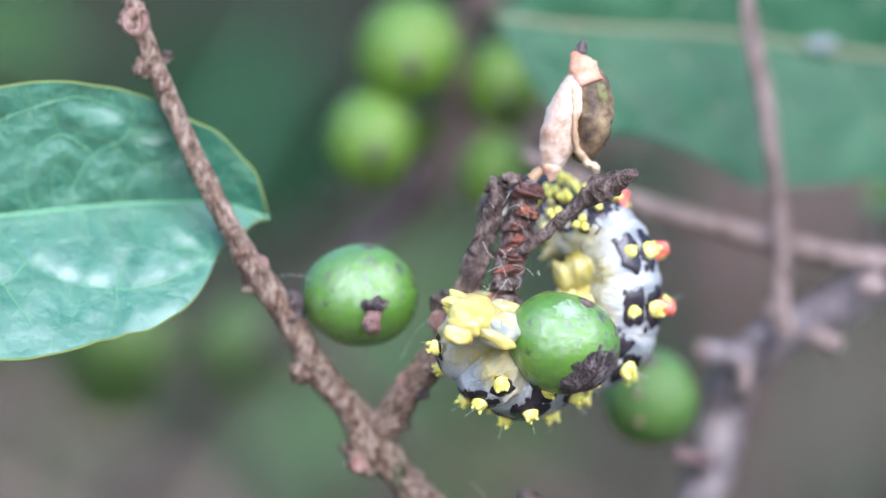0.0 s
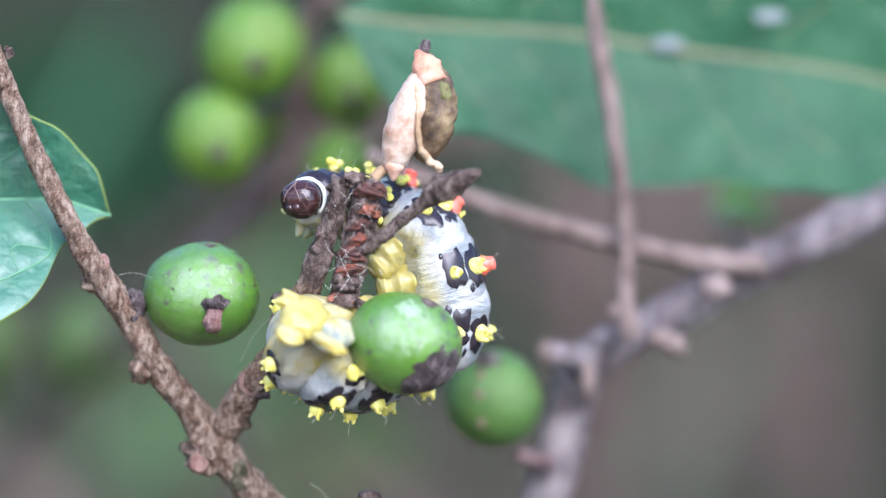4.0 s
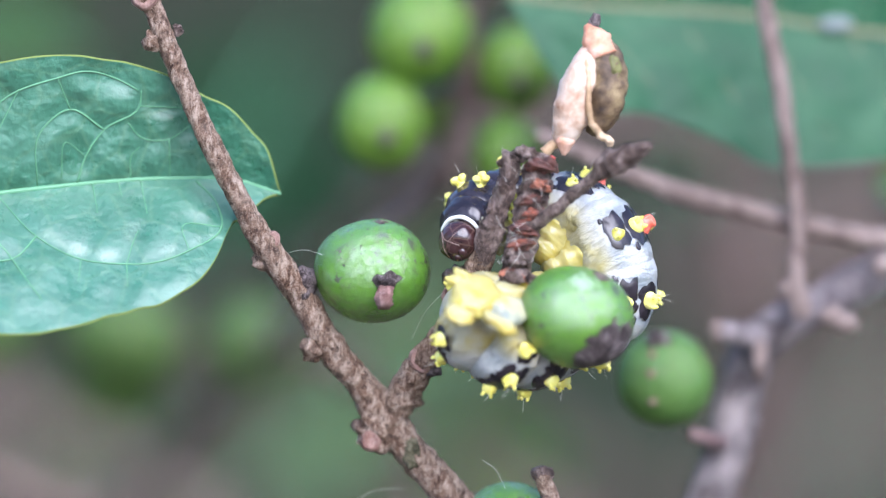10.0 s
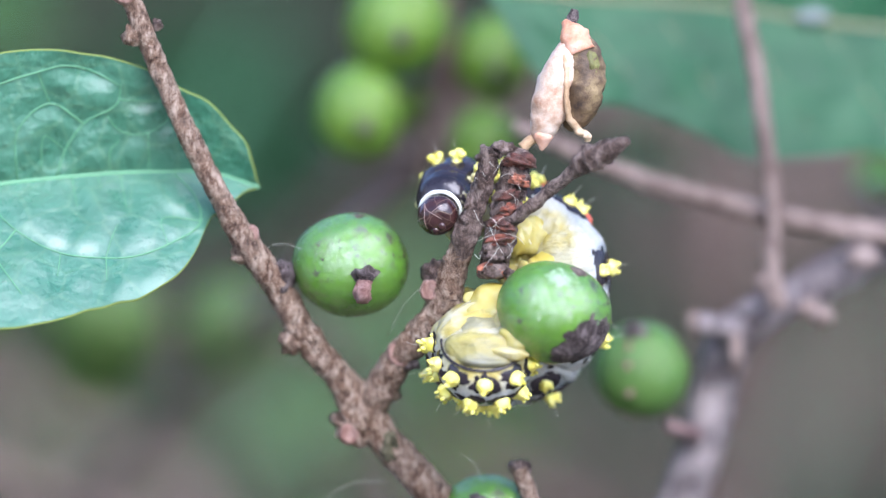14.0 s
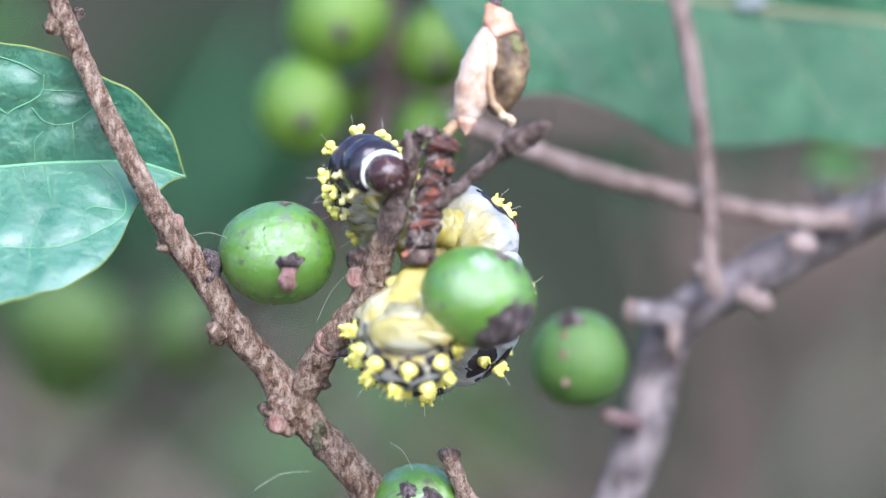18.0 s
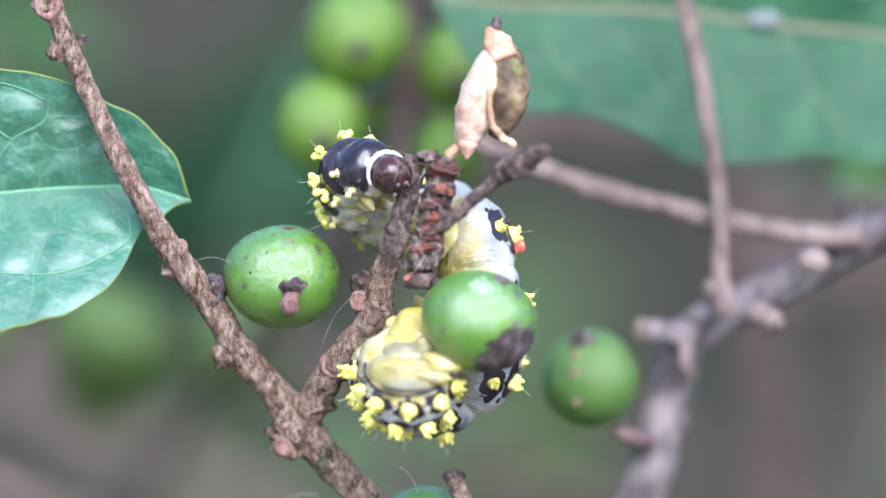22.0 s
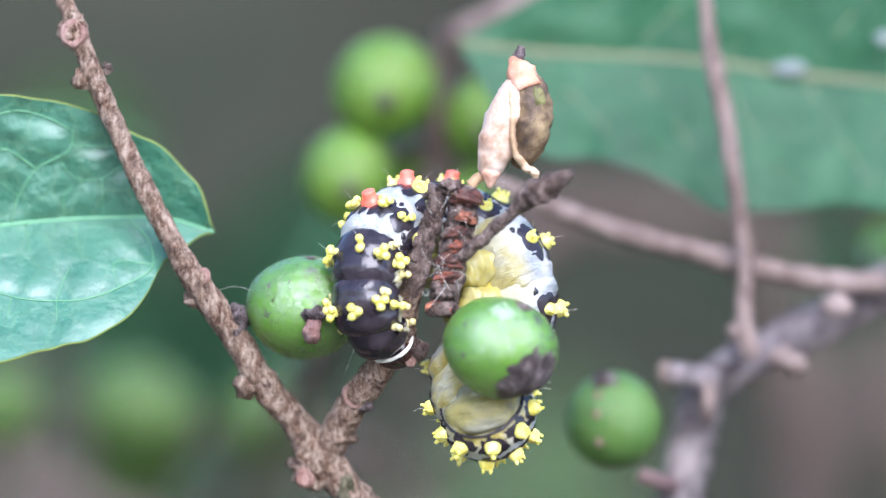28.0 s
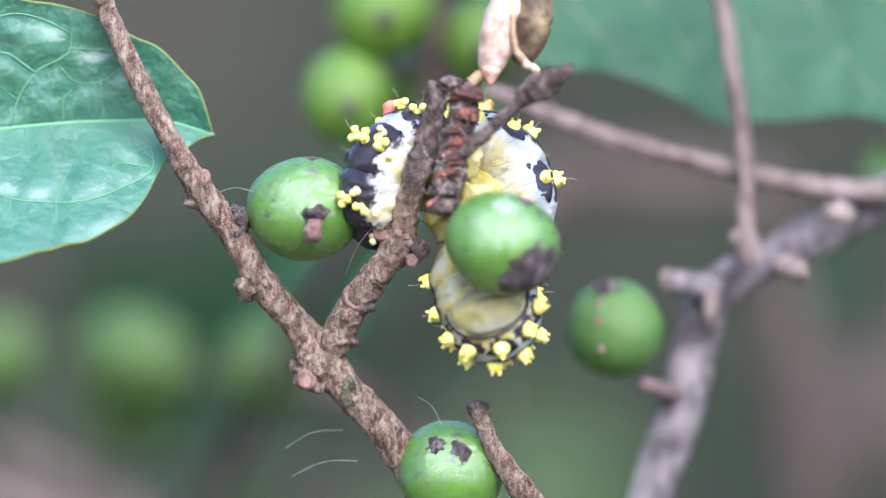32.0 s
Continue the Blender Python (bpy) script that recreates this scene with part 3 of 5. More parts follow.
    for e0, e1 in (((-12.58, 2.00, -0.06), (-8.97, 0.00, -0.12)), ((-3.08, 2.00, -5.80), (-0.96, -1.00, -2.57)), ((-7.56, 6.00, -17.77), (-3.54, 6.00, -16.52)), ((-7.14, 6.00, -19.78), (-2.31, 6.00, -18.73)), ((2.03, 3.00, -14.41), (3.66, 3.00, -16.41))):
        p, q = Vector(e0), Vector(e1)
        part("fibre", tube([(*p, 0.006), (*(p.lerp(q, 0.5) + Vector((0, -0.2, 0.5))), 0.007), (*q, 0.005)], 5, 5), M_HAIR, b)
    part("dead_twig", tube([(3.77, -3.00, 1.06, 0.5), (5.72, -4.00, 2.47, 0.5), (7.87, -5.00, 4.27, 0.45), (9.62, -6.00, 5.75, 0.52), (10.40, -6.40, 6.43, 0.86), (11.25, -6.90, 6.95, 0.92), (12.18, -7.40, 7.46, 0.72), (12.88, -7.80, 7.78, 0.48), (13.39, -8.00, 8.02, 0.3)],
                           18, 14, 0.35, 0.2, 4), M_BARK_DARK, b, "blackish dead twig ending in a pointed bud")
    return b


build_branch()


def build_berry(name, centre, radii, turn, label, seed, material, group):
    base = (centre[0], centre[1], centre[2])
    t = thing(name, base, label, "berry", group)
    part("skin", blob(centre, radii, turn, 0.05, seed, 32, 22, 1.2), material, t)
    return t


def scab(centre, radii, turn, way, spread, seed, proud=0.03):
    """An irregular crust lying on a berry's skin."""
    rot = Euler([radians(a) for a in turn]).to_matrix()
    way = Vector(way).normalized()
    side = way.orthogonal().normalized()
    other = way.cross(side)
    bm = bmesh.new()
    rings = []
    for k in range(7):
        f = k / 6
        ring = []
        for j in range(28):
            a = 2 * math.pi * j / 28
            w = spread * f * (1 + 0.55 * noise.noise(Vector((math.cos(a) * 1.4, math.sin(a) * 1.4, seed))) + 0.4 * noise.noise(Vector((math.cos(a) * 4, math.sin(a) * 4, seed))) + 0.25 * noise.noise(Vector((math.cos(a) * 11, math.sin(a) * 11, seed))))
            d = (way + (side * math.cos(a) + other * math.sin(a)) * w).normalized()
            h = proud * (1 - f ** 2) + proud * 2 * max(0, noise.noise(d * 5 + Vector((seed, 0, 0)))) * (1 - f) - 0.012 * f
            d = rot @ Vector((d.x * (radii[0] + h), d.y * (radii[1] + h), d.z * (radii[2] + h)))
            ring.append(bm.verts.new(d + Vector(centre)))
        rings.append(ring)
    for a, b in zip(rings, rings[1:]):
        for j in range(28):
            bm.faces.new((a[j], a[(j + 1) % 28], b[(j + 1) % 28], b[j]))
    bmesh.ops.remove_doubles(bm, verts=bm.verts, dist=0.002)
    return bm


def speck_field(centre, radii, turn, way, spread, count, seed, sizes=(0.005, 0.008, 0.011, 0.014)):
    rnd = random.Random(seed)
    parts = []
    for k in range(count):
        d = Vector(way) + Vector((rnd.gauss(0, 1), rnd.gauss(0, 1), rnd.gauss(0, 1))) * spread * 0.5
        parts.append(scab(centre, radii, turn, d, rnd.choice(sizes), seed + k * 1.7, 0.01))
    return joined(*parts)


def build_berries():
    g = "green berries on the twig"
    a = build_berry("berry", (-5.90, 2.00, -1.05), (4.12, 3.9, 3.72), (0, 0, 0), "unripe green berry with a brown calyx scar", 1, M_BERRY, g)
    part("calyx", blob((-4.94, -1.90, -1.73), (0.85, 0.55, 0.66), (0, 0, 0), 0.5, 2), M_SCAR, a, "dried brown calyx")
    part("style", tube([(-5.01, -2.00, -2.29, 0.5), (-5.13, -2.40, -2.89, 0.62), (-5.17, -2.70, -3.37, 0.72), (-5.17, -2.80, -3.65, 0.5)], 14, 6, 0.6), M_STYLE, a, "dried pinkish style stub")
    part("specks", speck_field((-5.90, 2.00, -1.05), (4.12, 3.9, 3.72), (0, 0, 0), (-0.45, -0.7, 0.5), 0.8, 60, 5), M_SCAR, a, "scattered dark specks")
    for k, way in enumerate(((-0.35, -0.6, 0.65), (-0.1, -0.6, 0.8), (-0.55, -0.7, 0.35), (0.3, -0.7, 0.55), (-0.7, -0.7, 0.0), (-0.5, -0.85, 0.1), (0.05, -0.5, 0.9), (-0.2, -0.8, 0.45))):
        part("speck", scab((-5.90, 2.00, -1.05), (4.12, 3.9, 3.72), (0, 0, 0), way, 0.012 + 0.007 * (k % 3), k, 0.012), M_SCAR, a)
    part("scab", scab((-5.90, 2.00, -1.05), (4.12, 3.9, 3.72), (0, 0, 0), (0.15, -0.3, 0.95), 0.14, 4), M_BARK_DARK, a, "brown scar at the top")
    part("stalk", tube([(-10.55, 2.40, -1.73, 0.55), (-9.55, 2.20, -1.56, 0.45)], 10, 4, 0.3), M_SCAR, a)
    b = build_berry("berry", (8.32, -6.00, -4.20), (4.1, 3.9, 3.6), (0, 18, 0), "unripe green berry with a blackened corky patch", 4, M_BERRY, g)
    part("scar", blob((10.50, -8.80, -4.74), (0.75, 0.4, 0.75), (0, 0, 20), 0.5, 7), M_SCAR, b, "black corky scar")
    c2, r2, t2 = (8.32, -6.00, -4.20), (4.1, 3.9, 3.6), (0, 18, 0)
    for way, spread, seed in (((0.8, -0.55, -0.36), 0.66, 3), ((0.5, -0.55, -0.72), 0.36, 15), ((0.9, -0.42, 0.0), 0.3, 19)):
        part("scab", scab(c2, r2, t2, way, spread, seed, 0.05), M_SCAR, b, "blackened corky crust")
    # film patches on the upper right, where the sheen is coloured in
    for way, spread, seed in (((0.35, -0.8, 0.5), 0.5, 21), ((-0.05, -0.8, 0.75), 0.3, 24), ((0.72, -0.62, 0.3), 0.36, 27)):
        part("film", scab(c2, r2, t2, way, spread, seed, 0.012), M_SHEEN_FILM, b, "thin film patch with silvery sheen put into its colour")
    part("granules", speck_field(c2, r2, t2, (0.74, -0.6, -0.3), 0.5, 90, 8, (0.02, 0.03, 0.045, 0.06)), M_SCAR, b, "grains of black cork")
    part("scab", scab(c2, r2, t2, (0.6, -0.75, 0.02), 0.24, 9), M_SCAR, b, "blackened corky crust")
    part("scab", scab(c2, r2, t2, (0.2, -0.35, 0.95), 0.2, 12), M_BARK_DARK, b, "brown crust by the stalk")
    part("specks", speck_field(c2, r2, t2, (0.55, -0.75, -0.15), 0.75, 120, 3), M_SCAR, b, "scattered black specks")
    for k, way in enumerate(((-0.3, -0.6, 0.75), (0.25, -0.7, 0.65), (0.6, -0.7, 0.4), (-0.7, -0.6, 0.2), (0.5, -0.8, 0.25))):
        part("speck", scab(c2, r2, t2, way, 0.02, k, 0.012), M_SCAR, b)
    part("stalk", tube([(4.58, -3.20, -1.13, 0.4), (5.76, -4.00, -1.92, 0.35)], 10, 4, 0.3), M_BARK_DARK, b)
    c3 = (4.18, 5.00, -19.65)
    c = build_berry("berry", c3, (3.75, 3.7, 3.75), (0, 0, 0), "unripe green berry with two dark scars", 8, M_BERRY, g)
    for p in ((3.35, 1.70, -17.83), (4.98, 1.50, -18.25)):
        part("scar", scab(c3, (3.75, 3.7, 3.75), (0, 0, 0), Vector(p) - Vector(c3), 0.27, p[0] * 2, 0.1), M_SCAR, c, "dark corky scar")
        part("specks", speck_field(c3, (3.75, 3.7, 3.75), (0, 0, 0), (Vector(p) - Vector(c3)).normalized(), 0.22, 30, 6, (0.012, 0.02, 0.03, 0.045)), M_SCAR, c)
    part("stalk", tube([(0.84, 7.00, -18.76, 0.45), (1.85, 6.00, -18.96, 0.4)], 10, 4, 0.3), M_BARK_DARK, c)
    s = thing("twig_stub", (10.42, 5.00, -22.86), "short broken grey-brown twig stub", "twig")
    part("stem", tube([(6.21, 2.00, -15.24, 0.62), (6.52, 2.20, -16.16, 0.6), (7.48, 2.60, -18.38, 0.72), (9.25, 3.50, -20.81, 0.85), (11.22, 5.00, -23.27, 0.95), (14.39, 8.00, -27.39, 1.1), (18, 22, -240, 1.6)], 12, 6, 0.3, 0.3, 3), M_BARK, s)
    part("tip", blob((6.25, 2.00, -15.32), (0.85, 0.8, 0.55), (0, 0, 0), 0.4, 3, 12, 8), M_BARK_DARK, s)


build_berries()


def build_pod():
    t = thing("dry_pod", (7.50, -3.00, 7.68), "split dry seed pod with pale and dark husk halves", "seed pod")
    part("pale_husk", tube([(7.55, -2.80, 7.36, 0.15), (7.50, -3.00, 8.28, 0.8), (7.91, -3.30, 10.07, 1.3), (8.45, -3.40, 12.07, 1.3), (9.11, -3.30, 14.07, 0.9), (9.47, -3.00, 15.28, 0.4)], 18, 8, 0.12, 0, 2), M_HUSK_PALE, t, "creamy pale papery husk")
    part("dark_husk", tube([(9.30, -2.60, 8.82, 0.45), (9.92, -3.00, 9.70, 1.0), (10.30, -3.20, 11.09, 1.4), (10.48, -3.20, 12.69, 1.4), (10.20, -3.00, 14.29, 1.15), (9.55, -2.80, 15.69, 0.5)], 18, 8, 0.15, 0, 6), M_HUSK_DARK, t, "dark olive-brown husk")
    part("rim", tube([(8.89, -4.20, 13.97, 0.16), (9.09, -4.60, 12.45, 0.2), (9.10, -4.60, 10.86, 0.2), (9.32, -4.20, 9.47, 0.22), (9.91, -3.50, 8.81, 0.3), (10.23, -3.50, 8.53, 0.34), (10.60, -3.40, 8.26, 0.4), (10.64, -3.30, 7.86, 0.22)], 10, 6, 0.6), M_HUSK_RIM, t)
    part("cap", tube([(10.11, -3.40, 14.16, 1.15), (9.70, -3.30, 15.20, 0.98), (9.30, -3.20, 15.99, 0.62), (8.90, -3.10, 16.39, 0.25)], 14, 5, 0.3, 0, 3), M_HUSK_TIP, t, "torn orange-pink husk tip")
    part("lower_tip", tube([(7.42, -3.20, 7.20, 0.12), (7.45, -3.25, 7.68, 0.4), (7.49, -3.30, 8.23, 0.72), (7.61, -3.20, 8.64, 0.5)], 14, 5, 0.3, 0, 5), M_HUSK_TIP, t, "orange-tinged lower tip")
    part("olive_patch", blob((10.85, -4.10, 13.20), (0.5, 0.42, 1.0), (0, -8, 0), 0.4, 6), M_OLIVE, t, "olive-green patch of dry skin")
    part("beak", tube([(9.30, -3.10, 15.88, 0.42), (9.54, -3.10, 16.56, 0.36), (9.69, -3.10, 17.20, 0.3)], 8, 4, 0.6, 0, 8), M_SCAR, t, "black withered beak")
    part("stalk", tube([(6.03, -3.00, 7.35, 0.42), (6.70, -3.00, 7.95, 0.4), (7.54, -2.90, 8.16, 0.3)], 10, 5, 0.3), M_HUSK_RIM, t)


build_pod()


# veins of the near leaf, as (x, z)
UPPER_VEINS = (
    ((-36.2, 3.8), (-34.1, 8.2), (-32.3, 10.7), (-28.3, 12.4), (-26.3, 12.9), (-23.9, 12.3), (-22.6, 11.6)),
    ((-26.9, 5.0), (-26.3, 6.9), (-25.0, 8.8), (-22.5, 10.5), (-22.4, 11.6)),
    ((-25.0, 8.8), (-27.4, 10.2), (-29.6, 8.4), (-29.7, 4.8)))
LOWER_VEINS = (
    ((-18.5, 5.3), (-17.0, 3.7), (-16.6, 2.0), (-18.9, 0.3), (-21.4, -0.6), (-23.8, -0.7), (-26.5, -0.4), (-29.7, 1.2), (-32.6, 4.2)),
    ((-29.7, 1.2), (-31.1, -0.3), (-34.0, -0.6)))
CROSS_VEINS = (
    ((-32.3, 10.7), (-33.3, 12.3), (-32.8, 13.6)), ((-27.4, 10.2), (-28.3, 12.4)), ((-22.5, 10.5), (-19.0, 10.4)),
    ((-23.3, 9.3), (-22.4, 8.3), (-20.4, 8.2), (-18.8, 9.2), (-17.3, 9.6)), ((-20.4, 8.2), (-20.3, 5.5)), ((-23.1, 5.4), (-23.0, 7.1), (-22.5, 7.6)),
    ((-28.0, 5.4), (-27.7, 7.9), (-26.3, 6.9)), ((-25.8, 5.0), (-25.4, 2.9)), ((-24.0, 5.2), (-23.7, 4.1)), ((-22.4, 5.3), (-21.9, 2.9)),
    ((-23.3, -0.7), (-22.8, 1.0), (-22.5, 1.7)), ((-26.5, -0.4), (-26.7, -2.0)), ((-23.3, -0.7), (-23.2, -2.3)), ((-16.6, 2.0), (-19.4, 2.0), (-18.9, 0.3)))


def build_leaf():
    t = thing("leaf", (-12.61, 2.50, 4.44), "glossy green leaf with pale veins and yellowish margin", "leaf")
    rib = [(-12.45, 4.00, 4.37), (-15.44, 4.20, 5.32), (-19.46, 4.00, 5.44), (-23.48, 3.50, 5.24), (-27.50, 3.00, 4.84), (-31.50, 2.40, 4.35), (-37.50, 1.60, 3.53), (-43.49, 1.00, 2.67), (-50.68, 0.50, 1.40)]
    up = [0.0, 1.45, 2.95, 3.9, 5.5, 6.3, 7.2, 8.0, 8.6, 9.1, 9.4, 9.8, 10.0, 10.1, 10.1, 10.0, 9.9, 9.6, 9.2, 8.6, 7.9, 7.0, 5.9, 4.4, 2.4, 0.3]
    down = [0.0, 0.75, 2.6, 3.2, 5.4, 6.9, 8.0, 8.7, 9.2, 9.3, 9.6, 9.7, 10.0, 10.2, 10.3, 10.4, 10.3, 10.0, 9.6, 9.0, 8.2, 7.2, 6.0, 4.5, 2.5, 0.3]
    bm, grid = leaf_blade(rib, [w * 0.91 for w in up], [w * 0.98 for w in down], 18, 12, 0.2, (0.3, 0.9), 0.1, 0.14, 3, -0.06, -0.15)
    # the blade swells between its veins
    lines = np.array([(q[0], q[2]) for points in UPPER_VEINS + LOWER_VEINS + CROSS_VEINS for q in smooth_path([(x, 0, z) for x, z in points], 5)] + [(q[0], q[2]) for q in smooth_path(rib, 8)])

    def swollen(co):
        gap = math.sqrt(float(((lines - np.array((co.x, co.z))) ** 2).sum(axis=1).min()))
        return Vector((co.x, co.y - 0.28 * (1 - math.exp(-(gap / 0.75) ** 2)), co.z))

    for v in bm.verts:
        v.co = swollen(v.co)
    grid = [[swollen(g) for g in row] for row in grid]
    part("blade", bm, M_LEAF, t)
    n, mid = len(grid), 18
    lift = Vector((0, -0.16, 0))
    part("midrib", tube([(*(grid[i][mid] + lift), 0.1 + 0.16 * i / n) for i in range(0, n, 6)], 10, 4), M_VEIN, t, "pale green midrib")
    for edge in (0, 36):
        part("margin", tube([(*grid[i][edge], 0.1) for i in range(0, n, 1)], 8, 1), M_MARGIN, t, "thin yellow-green leaf margin")
    # side veins run to the margin and join in loops
    cells = np.array([g for row in grid for g in row])

    def on_blade(x, z):
        """The blade's place at (x, z), by a plane through the nearest corners of its grid."""
        away = (cells[:, 0] - x) ** 2 + (cells[:, 2] - z) ** 2
        near = cells[np.argsort(away)[:7]]
        plane = np.linalg.lstsq(np.column_stack((np.ones(7), near[:, 0] - x, near[:, 2] - z)), near[:, 1], rcond=None)[0]
        return Vector((x, float(plane[0]) - 0.15 * math.sqrt(1 + plane[1] ** 2 + plane[2] ** 2), z))

    def vein(points, r, name="side_vein"):
        line = smooth_path([(x, 0, z) for x, z in points], 6)
        part(name, tube([(*on_blade(q[0], q[2]), r * (1 - 0.45 * n / len(line))) for n, q in enumerate(line)], 6, 1), M_VEIN, t)

    for points in UPPER_VEINS + LOWER_VEINS:
        vein(points, 0.08)
    for points in CROSS_VEINS:
        vein(points, 0.05, "cross_vein")
    # beyond the twig-side half the same pattern goes on to the leaf's foot
    for k, start in enumerate((66, 78, 88)):
        for sign in (1, -1):
            vein([(grid[round(start - 10 * f ** 1.5)][mid + sign * round(14 * f)].x, grid[round(start - 10 * f ** 1.5)][mid + sign * round(14 * f)].z) for f in (0, 0.25, 0.5, 0.75, 1)], 0.08)
    part("leaf_stalk", tube([(*grid[-1][mid], 0.45), (-53, 5, -2, 0.6), (-56, 8, -12, 0.7), (-50, 14, -60, 0.9), (-20, 22, -240, 1.4), (18, 28, -600, 2.0)], 10, 6), M_VEIN, t)


build_leaf()


# ---- behind the shoot ----


def build_back_branch():
    t = thing("branch", (25.33, 21.00, -2.12), "thick grey branch with short spurs, behind the shoot", "branch")
    part("limb", tube([(8, 40, -1003, 8), (14, 30, -240, 3.0), (16, 23, -40, 1.7), (18.60, 24.00, -18.69, 1.65), (20.30, 24.00, -14.13, 1.6), (21.41, 24.00, -9.58, 1.55), (22.21, 24.00, -6.69, 1.6), (24.67, 24.00, -4.40, 1.5),
                       (27.60, 25.00, -2.93, 1.45), (30.53, 26.00, -1.25, 1.5), (34.29, 27.00, 0.86, 1.55), (39.18, 26.00, 3.38, 1.6), (46.89, 30.00, 6.80, 1.45), (57.50, 33.00, 11.10, 1.4), (70.48, 38.00, 16.75, 1.3), (85.93, 45.00, 24.67, 1.1)], 14, 7, 0.15, 0.4, 2), M_BARK_GREY, t)
    part("spur", tube([(22.89, 21.00, -5.85, 1.0), (21.22, 20.50, -5.37, 0.9), (19.47, 20.00, -5.13, 0.85)], 10, 5, 0.2), M_BARK_GREY, t)
    part("thin_twig", tube([(25.50, 20.00, -3.97, 0.85), (25.08, 19.50, -1.31, 0.62), (25.15, 20.00, 2.80, 0.6), (24.45, 20.00, 8.13, 0.66), (23.75, 20.00, 13.06, 0.7), (22.60, 20.00, 18.66, 0.68), (22.36, 20.00, 20.72, 0.55), (22.17, 20.00, 22.37, 0.5)], 10, 6, 0.2, 0.4, 6), M_BARK_TAN, t, "thin upright tan twig")
    part("cross_twig", tube([(35.5, 24.00, 1.5, 0.8), (32.0, 23.50, 1.6, 0.85), (28.4, 23.00, 2.08, 0.78), (25.0, 22.50, 2.8, 0.8), (20.2, 22.00, 4.1, 0.76), (16.0, 22.00, 5.2, 0.74), (11.6, 22.00, 6.8, 0.7), (8.4, 22.00, 8.2, 0.6), (6.2, 22.00, 9.1, 0.5)], 12, 7, 0.22, 0.25, 8), M_BARK_TAN, t)
    for c, r in (((28.79, 20.00, -4.56), (0.9, 0.8, 0.8)), ((24.54, 20.00, -2.13), (0.8, 0.8, 0.8)), ((27.78, 20.50, -3.95), (1.0, 0.9, 0.8)), ((22.45, 20.00, -7.08), (0.6, 0.8, 1.6)), ((31.74, 22.00, -0.21), (1.2, 0.8, 0.9)), ((19.34, 19.80, -5.13), (0.55, 0.6, 0.95))):
        part("bud_scar", blob(c, r, rough=0.3, seed=c[0], u=12, v=9), M_BARK_TAN, t)
    b = build_berry("berry", (15.56, 20.00, -8.58), (3.55, 3.5, 3.5), (0, 0, 0), "unripe green berry with pale dots behind the shoot", 12, M_BERRY_BACK, "green berries behind the shoot")
    for p in ((14.53, 17.00, -6.81), (14.45, 16.60, -8.19), (14.64, 16.80, -10.24)):
        part("dot", blob(p, (0.28, 0.15, 0.28), u=10, v=8), M_SCAR_PALE, b)
    part("calyx", blob((14.97, 17.80, -5.99), (0.9, 0.5, 0.8), (0, 0, 0), 0.4, 3), M_SCAR, b)
    part("stalk", tube([(17.36, 20.00, -12.46, 0.5), (18.62, 20.50, -12.87, 0.55), (20.25, 23.00, -13.30, 0.5)], 8, 4), M_CALYX, b)


build_back_branch()


def build_back_leaf():
    t = thing("leaf", (4.46, 30.00, 19.02), "large dark green leaf with a tan midrib, out of focus", "leaf")
    rib = [(3.99, 28.00, 19.35), (10.0, 28.50, 18.7), (16.0, 29.00, 18.45), (22.3, 30.00, 18.05), (28.2, 30.00, 17.2), (33.1, 30.50, 16.7), (39.2, 31.00, 16.0), (50.0, 33.00, 13.8), (62.0, 36.00, 10.4), (74.8, 40.00, 6.0)]
    up = [0.3, 2.6, 4.8, 6.5, 7.8, 8.8, 9.4, 9.7, 9.8, 9.8, 9.5, 9.0, 8.2, 7.0, 5.4, 3.2, 0.3]
    down = [0.3, 4.6, 7.7, 7.7, 8.5, 9.7, 10.9, 10.4, 9.8, 9.2, 9.4, 9.0, 8.7, 7.4, 5.6, 3.2, 0.3]
    bm, grid = leaf_blade(rib, up, down, 12, 9, 0.4, (0.05, 0.4), 0.35, 0.16, 9)
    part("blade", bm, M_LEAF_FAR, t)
    lift = Vector((0, -0.12, 0))
    n = len(grid)
    part("midrib", tube([(*(grid[i][12] + lift), 0.24) for i in range(0, n, 5)], 8, 3), M_VEIN_FAR, t, "tan midrib")
    for sign in (1, -1):
        for start in (8, 18, 28, 38, 48):
            part("side_vein", tube([(*(grid[min(n - 1, start + q * 2)][12 + sign * (q * 2)] + lift), 0.06) for q in range(6)], 6, 2), M_VEIN_FAR, t)
    for p in ((35.70, 28.00, 19.66), (28.28, 29.00, 17.53)):
        part("pale_spot", blob(p, (1.3, 0.08, 0.5), (0, 0, 0), 0.4, 1, 12, 8), M_PALE, t, "whitish dropping spot")
    part("leaf_stalk", tube([(*grid[-1][12], 0.6), (96, 44, -20, 0.8), (96, 46, -200, 1.2), (50, 40, -700, 1.8)], 8, 5), M_BARK_TAN, t)


build_back_leaf()


